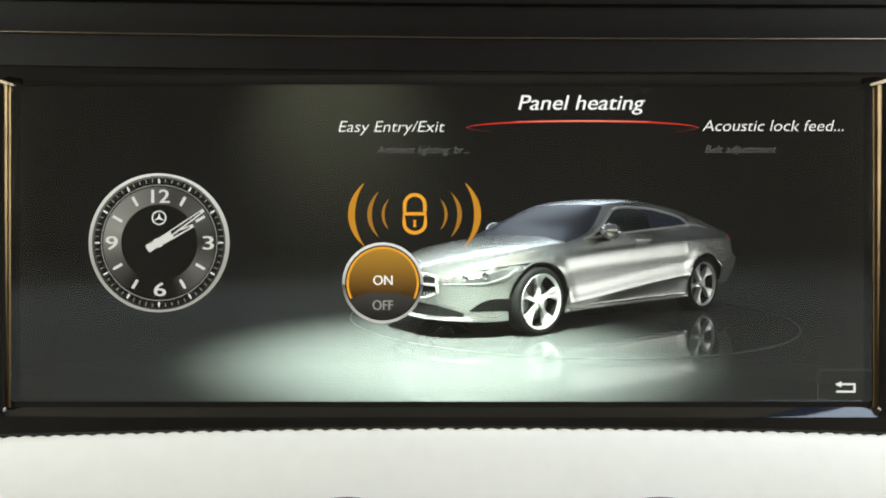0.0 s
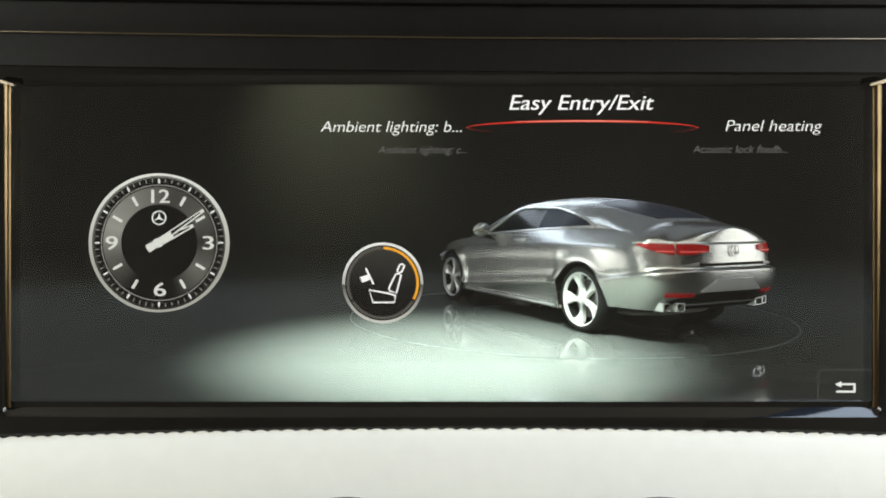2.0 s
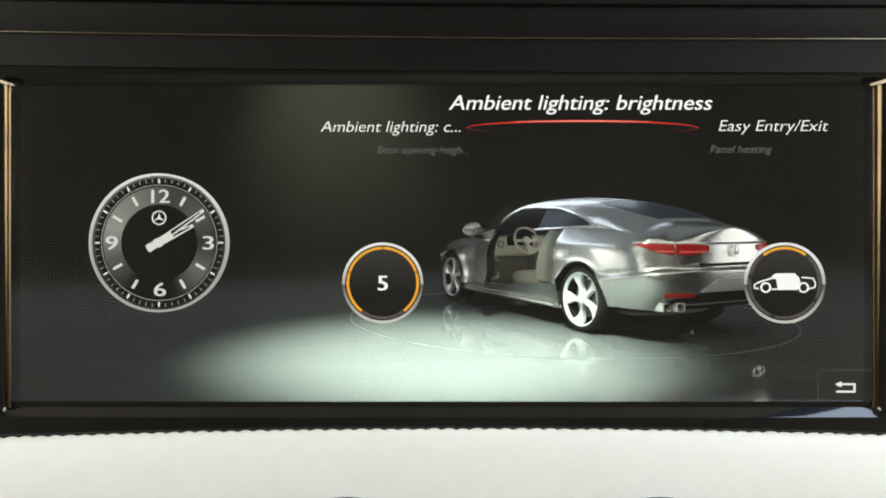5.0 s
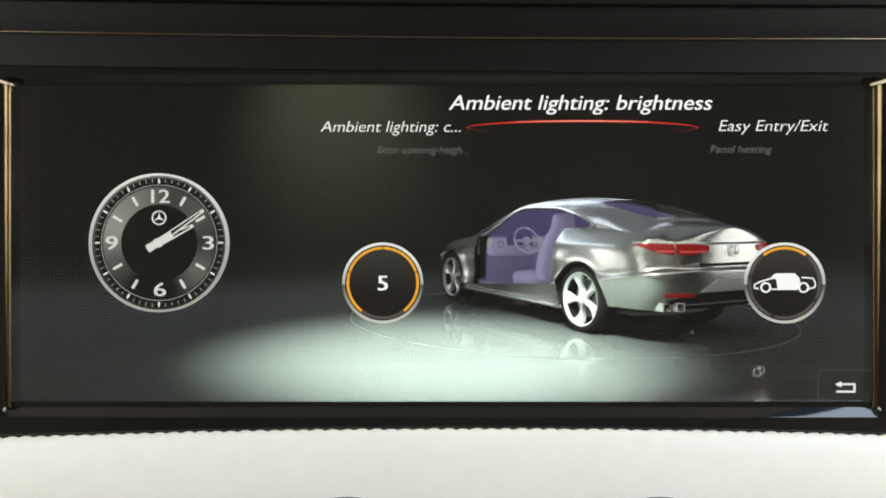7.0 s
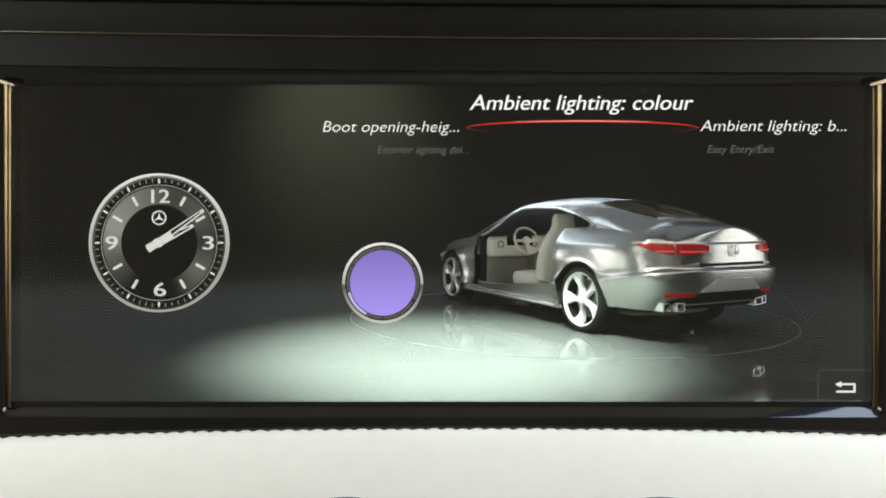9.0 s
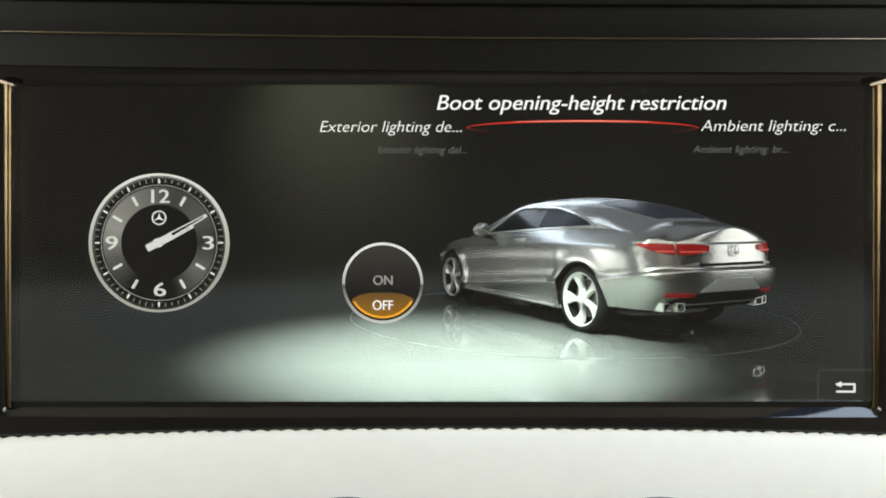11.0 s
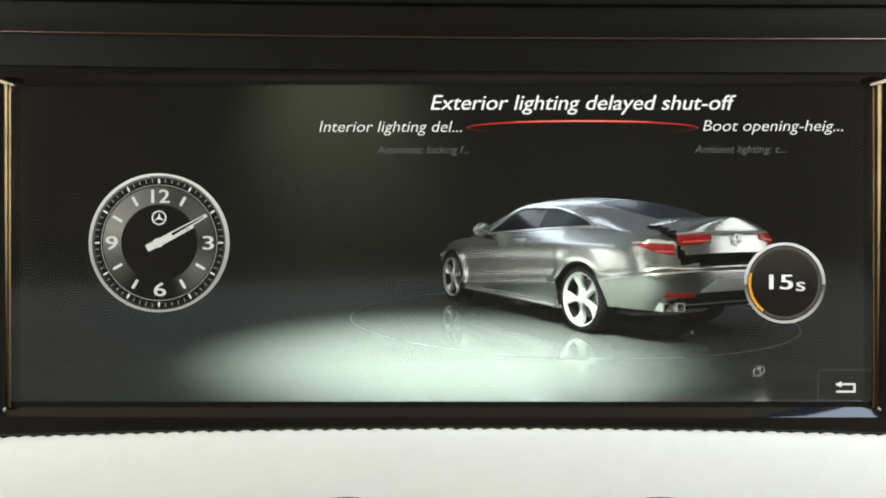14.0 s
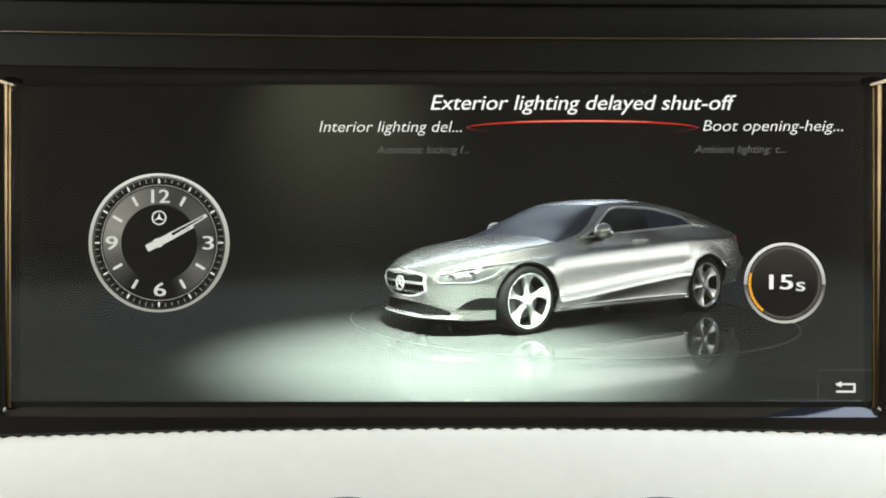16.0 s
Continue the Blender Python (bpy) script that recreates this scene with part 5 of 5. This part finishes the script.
# ---- round buttons ----
BO = -0.0022
KB = (D - BO) / F_PX
# shine and shading of rims and faces are drawn into these glow colours
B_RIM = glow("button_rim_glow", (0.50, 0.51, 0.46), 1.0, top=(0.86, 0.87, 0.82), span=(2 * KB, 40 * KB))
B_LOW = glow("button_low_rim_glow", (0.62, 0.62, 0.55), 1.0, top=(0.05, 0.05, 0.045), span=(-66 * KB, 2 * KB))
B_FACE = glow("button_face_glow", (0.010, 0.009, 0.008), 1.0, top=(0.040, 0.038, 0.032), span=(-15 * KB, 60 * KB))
B_TRACK = glow("button_track_glow", (0.10, 0.095, 0.08), 1.0)
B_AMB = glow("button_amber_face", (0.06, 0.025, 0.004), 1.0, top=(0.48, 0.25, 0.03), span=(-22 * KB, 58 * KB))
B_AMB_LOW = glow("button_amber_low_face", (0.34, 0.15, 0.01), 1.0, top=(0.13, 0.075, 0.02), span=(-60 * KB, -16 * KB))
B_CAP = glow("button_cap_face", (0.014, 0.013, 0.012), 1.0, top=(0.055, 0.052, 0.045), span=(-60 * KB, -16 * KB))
B_VIOLET = glow("button_violet_face", (0.42, 0.33, 0.95), 1.0, top=(0.26, 0.19, 0.60), span=(-50 * KB, 55 * KB))


def button(px, py, label):
    b = empty("round_button", on_screen(px, py, BO))
    tagged(b, label, "button", "display buttons")
    b["px"], b["py"] = px, py
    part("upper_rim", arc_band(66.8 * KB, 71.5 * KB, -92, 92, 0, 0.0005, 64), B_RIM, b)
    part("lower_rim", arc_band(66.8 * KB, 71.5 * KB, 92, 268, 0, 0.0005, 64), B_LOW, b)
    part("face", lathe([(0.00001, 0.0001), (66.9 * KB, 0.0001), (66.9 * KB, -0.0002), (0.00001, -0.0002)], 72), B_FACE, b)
    return b


def seg(b, a0, a1, material, name="light_arc", r0=59.5, r1=64.0, z=0.0002):
    return part(name, arc_band(r0 * KB, r1 * KB, a0, a1, z, z + 0.0001, max(4, int(abs(a1 - a0) / 4))), material, b)


def face_word(b, word, dx, dy, w, h, material, weight=0.04):
    return part("figure", letters(word, w * KB, h * KB, 0, weight), material, b, at=Vector((dx * KB, dy * KB, 0.0005)))


def cap_outline(r=58.0, top=-17.0, flat=20):
    """The lower lens-shaped field of a two-way button."""
    lower = [(r * math.sin(radians(a)), r * math.cos(radians(a))) for a in range(118, 243, 4)]
    x0 = lower[0][0]
    upper_e = [(x0 * u, top - (top - lower[0][1]) * abs(u) ** 3.2) for u in [-1 + 2 * i / 20 for i in range(1, 20)]]
    return lower + upper_e


def two_way(px, py, on):
    b = button(px, py, "round two-way button lit amber at " + ("ON" if on else "OFF"))
    if on:
        part("lit_field", lathe([(0.00001, 0.00015), (60 * KB, 0.00015), (60 * KB, 0.0001), (0.00001, 0.0001)], 64), B_AMB, b)
        seg(b, -116, 116, AMBER_G, r0=60, r1=64)
        part("cap", plate([(x * KB, y * KB) for x, y in cap_outline(64)], 0.0002, 0.0004), B_CAP, b)
    else:
        part("cap", plate([(x * KB, y * KB) for x, y in cap_outline(62)], 0.0002, 0.0004), B_AMB_LOW, b)
        seg(b, 122, 238, AMBER_G, r0=58.5, r1=62.5, z=0.0004)
    face_word(b, "ON", 0, 5, 34, 17, WHITE_G if on else GREY_G)
    face_word(b, "OFF", 0, -39, 36, 17, GREY_G if on else WHITE_G)
    return b


BX1, BX2, BY = 677.5, 1388.0, 501.0
btn_on = two_way(BX1, BY, True)
btn_off = two_way(BX1, BY, False)
btn_seat = button(BX1, BY, "round black button with a seat and steering wheel symbol")
seg(btn_seat, 1, 118, AMBER_G)
seg(btn_seat, 122, 238, B_TRACK, "track")
seg(btn_seat, 242, 358, B_TRACK, "track")


def outline_icon(b, pts, r=1.5, closed=True, name="symbol"):
    part(name, tube([((x - 262) / 3.0 * KB, (271 - y) / 3.0 * KB, 0.0004) for x, y in pts], r * KB, 6, closed), WHITE_G, b)


outline_icon(btn_seat, [(190, 308), (292, 326), (329, 338), (325, 374), (210, 374)], 1.6)
outline_icon(btn_seat, [(331, 224), (346, 221), (360, 228), (334, 325), (300, 312), (294, 300)], 1.6)
outline_icon(btn_seat, [(352, 176), (366, 170), (377, 180), (362, 213), (345, 217), (339, 206)], 1.6)
outline_icon(btn_seat, [(172, 192), (186, 222), (213, 278)], 1.7, False)
part("symbol", plate([((x - 262) / 3.0 * KB, (271 - y) / 3.0 * KB) for x, y in ((142, 240), (183, 226), (194, 254), (154, 270))], 0.0003, 0.0006), WHITE_G, btn_seat)

btn_five = button(BX1, BY, "round black button with the figure 5 and amber ring")
for a in (-36, 36, 108, 180, 252):
    seg(btn_five, a - 35, a + 35, B_TRACK if a == 180 else AMBER_G, "track" if a == 180 else "light_arc")
face_word(btn_five, "5", -1, 0, 16, 26, WHITE_G, 0.08)

btn_car = button(BX2, BY, "round black button with a white car symbol")
for a0, a1 in ((-38, 38), (42, 118), (122, 198), (202, 278), (282, 318)):
    seg(btn_car, a0 + 1, a1 - 1, AMBER_G if a0 == -38 else B_TRACK, "light_arc" if a0 == -38 else "track")
cab = [(-21, 14), (-16, 17), (17, 17), (25, 9), (27, 2), (22, -12), (-12, -12), (-16, 8), (-25, 7)]
part("symbol", plate([(x * KB, y * KB) for x, y in cab], 0.0003, 0.0006), WHITE_G, btn_car)
shell = [(-24, 8), (-44, 2), (-54, -3), (-54, -9), (-47, -10)], [(-23, -11), (20, -11)], [(43, -10), (53, -8), (54, 0), (50, 8), (30, 10)]
for pts in shell:
    part("symbol", tube([(x * KB, y * KB, 0.0004) for x, y in pts], 1.4 * KB, 6), WHITE_G, btn_car)
for x in (-34, 33):
    part("symbol_wheel", moved(arc_band(6.5 * KB, 9.5 * KB, 0, 360, 0.0003, 0.0006, 24), Matrix.Translation((x * KB, -8 * KB, 0))), WHITE_G, btn_car)

btn_violet = button(BX1, BY, "round button with a plain violet face")
for i in range(6):
    seg(btn_violet, -60 * i - 58, -60 * i - 2, B_TRACK, "track")
seg(btn_violet, 208, 254, glow("lit_pale_violet", (0.62, 0.56, 0.9), 1.0), z=0.0003)
part("colour_field", lathe([(0.00001, 0.0003), (58 * KB, 0.0003), (58 * KB, 0.0001), (0.00001, 0.0001)], 72), B_VIOLET, btn_violet, "plain violet field")

btn_time = button(BX2, BY, "round black button reading 15 s with an amber arc")
for a0, a1 in ((0, 72), (72, 144), (144, 216), (216, 288), (288, 360)):
    seg(btn_time, a0 + 1.5, a1 - 1.5, AMBER_G if a0 == 216 else B_TRACK, "light_arc" if a0 == 216 else "track")
face_word(btn_time, "15", -8, 2, 40, 26, WHITE_G, 0.08)
face_word(btn_time, "s", 27, -2, 15, 24, SOFT_G)

lock = empty("lock_symbol", on_screen(734, 380, -0.0030))
tagged(lock, "amber padlock symbol with sound waves", "icon")
lock["px"], lock["py"] = 734, 380
bmp = tube([(-18 * KB, 5 * KB, 0)] + [(-18 * KB * math.cos(radians(a)), (17 + 18 * math.sin(radians(a))) * KB, 0) for a in range(0, 181, 15)] + [(18 * KB, 5 * KB, 0)], 3.2 * KB, 6)
part("shackle", bmp, AMBER_G, lock)
body_o = [(-21.5, 2.5), (21.5, 2.5), (21.5, -15)] + [(21.5 * math.cos(radians(a)), -15 - 20 * math.sin(radians(a))) for a in range(15, 180, 15)] + [(-21.5, -15)]
part("padlock", tube([(x * 0.88 * KB, (y * 0.9 - 1) * KB, 0) for x, y in body_o], 3.2 * KB, 6, closed=True), AMBER_G, lock)
part("keyhole", plate([(x * KB, y * KB) for x, y in ((-3, -10), (3, -10), (1.5, -15), (3, -22), (-3, -22), (-1.5, -15))], 0, 0.0003), AMBER_G, lock)
for r, half, w in ((56, 27, 2.6), (80, 40, 4.2), (112, 57, 6.5)):
    for sgn in (-1, 1):
        span = math.degrees(math.asin(half / (r * 0.72)))
        pts = [(sgn * (r - r * 0.72 + r * 0.72 * math.cos(radians(-span + 2 * span * i / 24))), r * 0.72 * math.sin(radians(-span + 2 * span * i / 24))) for i in range(25)]
        up = [((x + w * (1 - abs(2 * i / 24 - 1) ** 2) * 0.9) * KB, y * KB) for i, (x, y) in enumerate(pts)]
        dn = [((x - w * (1 - abs(2 * i / 24 - 1) ** 2) * 0.9 - 0.5) * KB, y * KB) for i, (x, y) in enumerate(pts)]
        part("sound_wave", plate(up + dn[::-1], 0, 0.0002), AMBER_DIM if r < 100 else glow("lit_wave_amber", (0.62, 0.28, 0.02), 1.0), lock)


# ---- what moves ----
STEP = 1 / 30


def keyed(ob, rows):
    """Keys a thing, with a row beside each end of a rest, so that it truly rests there."""
    out = []
    for i, (t, m) in enumerate(rows):
        if out and t - out[-1][0] > 3 * STEP and m == rows[i - 1][1]:
            out += [(rows[i - 1][0] + STEP, m), (t - STEP, m)]
        out.append((t, m))
    walk(ob, out)


def shown(ob, spans, away, glide=()):
    """Rows for a mark of the display that slides out from behind the frame for the given spans; glide: (seconds after, dx, dy)."""
    px, py, off = ob["px"], ob["py"], DISP.inverted() @ ob.matrix_basis.translation
    off = off.z
    home, park = on_screen(px, py, off), on_screen(*away, off)
    rows = []
    for a, b in spans:
        if a > 0:
            rows += [(0.0, park), (a - STEP, park)]
        if glide and a > 0:
            rows += [(a + dt, on_screen(px + dx, py + dy, off)) for dt, dx, dy in glide]
            rows.append((a + glide[-1][0] + STEP, home))
        else:
            rows.append((a, home))
        rows.append((b, home))
        if b < 16.0:
            rows.append((b + STEP, park))
    if rows[-1][0] < 16.0:
        rows.append((16.0, rows[-1][1]))
    keyed(ob, rows)


def motions():
    def car_at(deg):
        return Matrix.Translation(V(TURN_X, TURN_Y, 0)) @ pose(0, 0, 0, 0, 0, deg) @ Matrix.Translation(Vector((0.191, 0.074, 0.0)) * S)
    turns = [(0.0, 216.8), (0.5, 216.5), (0.6, 214.6), (0.7, 208.0), (0.8, 197.6), (0.9, 188.0), (1.0, 179.5), (1.1, 171.5), (1.2, 163.4), (1.3, 152.9), (1.4, 140.5), (1.5, 130.4), (1.6, 121.9), (1.7, 118.0),
             (1.8, 116.6), (2.0, 116.4), (15.0, 116.4), (15.1, 119.2), (15.2, 126.1), (15.3, 136.6), (15.4, 151.3), (15.5, 165.3), (15.6, 175.5), (15.7, 184.6), (15.8, 195.0), (15.9, 204.0), (16.0, 213.1)]
    keyed(car, [(t, car_at(a)) for t, a in turns])

    # the door swings open, shuts in the second stretch and sinks away while the cabin is shown
    h = HINGE * S
    below = -2.2 * S

    def door_at(a, dz=0.0):
        return Matrix.Translation(h + Vector((0, 0, dz))) @ pose(0, 0, 0, 0, 0, -a)
    swing = [(0.0, 0), (2.25, 0), (2.4, 1.0), (2.5, 2.6), (2.6, 9), (2.7, 15), (2.8, 22), (2.9, 29), (3.0, 36), (3.1, 45), (3.2, 57), (3.3, 66), (3.4, 69), (3.8, 70), (4.5, 71), (4.7, 60), (4.9, 35), (5.1, 12), (5.3, 0), (5.6, 0)]
    keyed(door, [(t, door_at(a)) for t, a in swing] + [(5.7, door_at(0, below)), (9.9, door_at(0, below)), (10.0, door_at(0)), (16.0, door_at(0))])
    for ob, t0 in ((quarter, 3.95), (quarter_window, 5.65), (rear_window, 5.65)):
        base = ob.matrix_basis.copy()
        down = Matrix.Translation((0, 0, below)) @ base
        keyed(ob, [(0.0, base), (t0, base), (t0 + STEP, down), (9.9, down), (10.0, base), (16.0, base)])
    hid, seen = Matrix.Translation((0, 0, below)), Matrix()
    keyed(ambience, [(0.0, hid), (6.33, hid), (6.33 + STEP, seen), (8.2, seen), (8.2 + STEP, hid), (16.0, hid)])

    lh = LIDH * S
    lift = [(0.0, 0.0), (12.45, 0.0), (12.5, 0.8), (12.6, 8.4), (12.7, 19.3), (12.8, 30.0), (12.9, 40.8), (13.0, 48.6), (13.1, 53.9), (13.2, 57.0), (13.45, 57.0), (13.6, 50.9), (13.7, 41.5), (13.8, 30.0), (13.9, 19.3), (14.0, 9.2), (14.1, 2.3), (14.2, 0.0), (16.0, 0.0)]
    keyed(lid, [(t, Matrix.Translation(lh + Vector((-0.03, 0, 0.09)) * S * a / 50) @ pose(0, 0, 0, 0, a, 0)) for t, a in lift])

    keyed(minute_hand, [(0.0, pose(0, 0, 0, 0, 0, -54.6)), (10.4, pose(0, 0, 0, 0, 0, -54.6)), (10.5, pose(0, 0, 0, 0, 0, -60.6)), (16.0, pose(0, 0, 0, 0, 0, -60.6))])
    keyed(hour_hand, [(0.0, pose(0, 0, 0, 0, 0, -63.6)), (10.4, pose(0, 0, 0, 0, 0, -63.6)), (10.5, pose(0, 0, 0, 0, 0, -64.2)), (16.0, pose(0, 0, 0, 0, 0, -64.2))])

    glides = (
        ((0.0, -140, 4), (0.13, -114, 2), (0.2, -30, 1)), ((0.0, 14, 16), (0.13, 3, 10), (0.2, 1, 3)), ((0.0, 26, 8), (0.13, 16, 5), (0.2, 4, 1)),
        ((0.0, -60, -28), (0.13, -24, -18), (0.2, -8, -5)), ((0.0, 30, -16), (0.13, 22, -11), (0.2, 6, -3)))
    for a, b, obs in menu:
        for ob, g in zip(obs, glides):
            if g is glides[0] and 2.4 < a < 2.5:
                g = ((0.0, -225, 9), (0.05, -197, 8), (0.13, -114, 3), (0.2, -30, 1))
            shown(ob, [(a, b)], (ob["px"], PARK_Y), g)
    low1, low2 = (BX1, 860.0), (BX2, 860.0)
    shown(btn_on, [(0.0, 0.92)], low1)
    shown(btn_seat, [(1.25, 3.1)], low1)
    shown(btn_five, [(3.6, 7.68)], low1)
    shown(btn_car, [(3.6, 7.68)], low2)
    shown(btn_violet, [(8.2, 10.3)], low1)
    shown(btn_off, [(10.6, 12.98)], low1)
    shown(btn_time, [(13.4, 16.0)], low2)
    shown(lock, [(0.0, 0.15)], (734, 850.0))


motions()
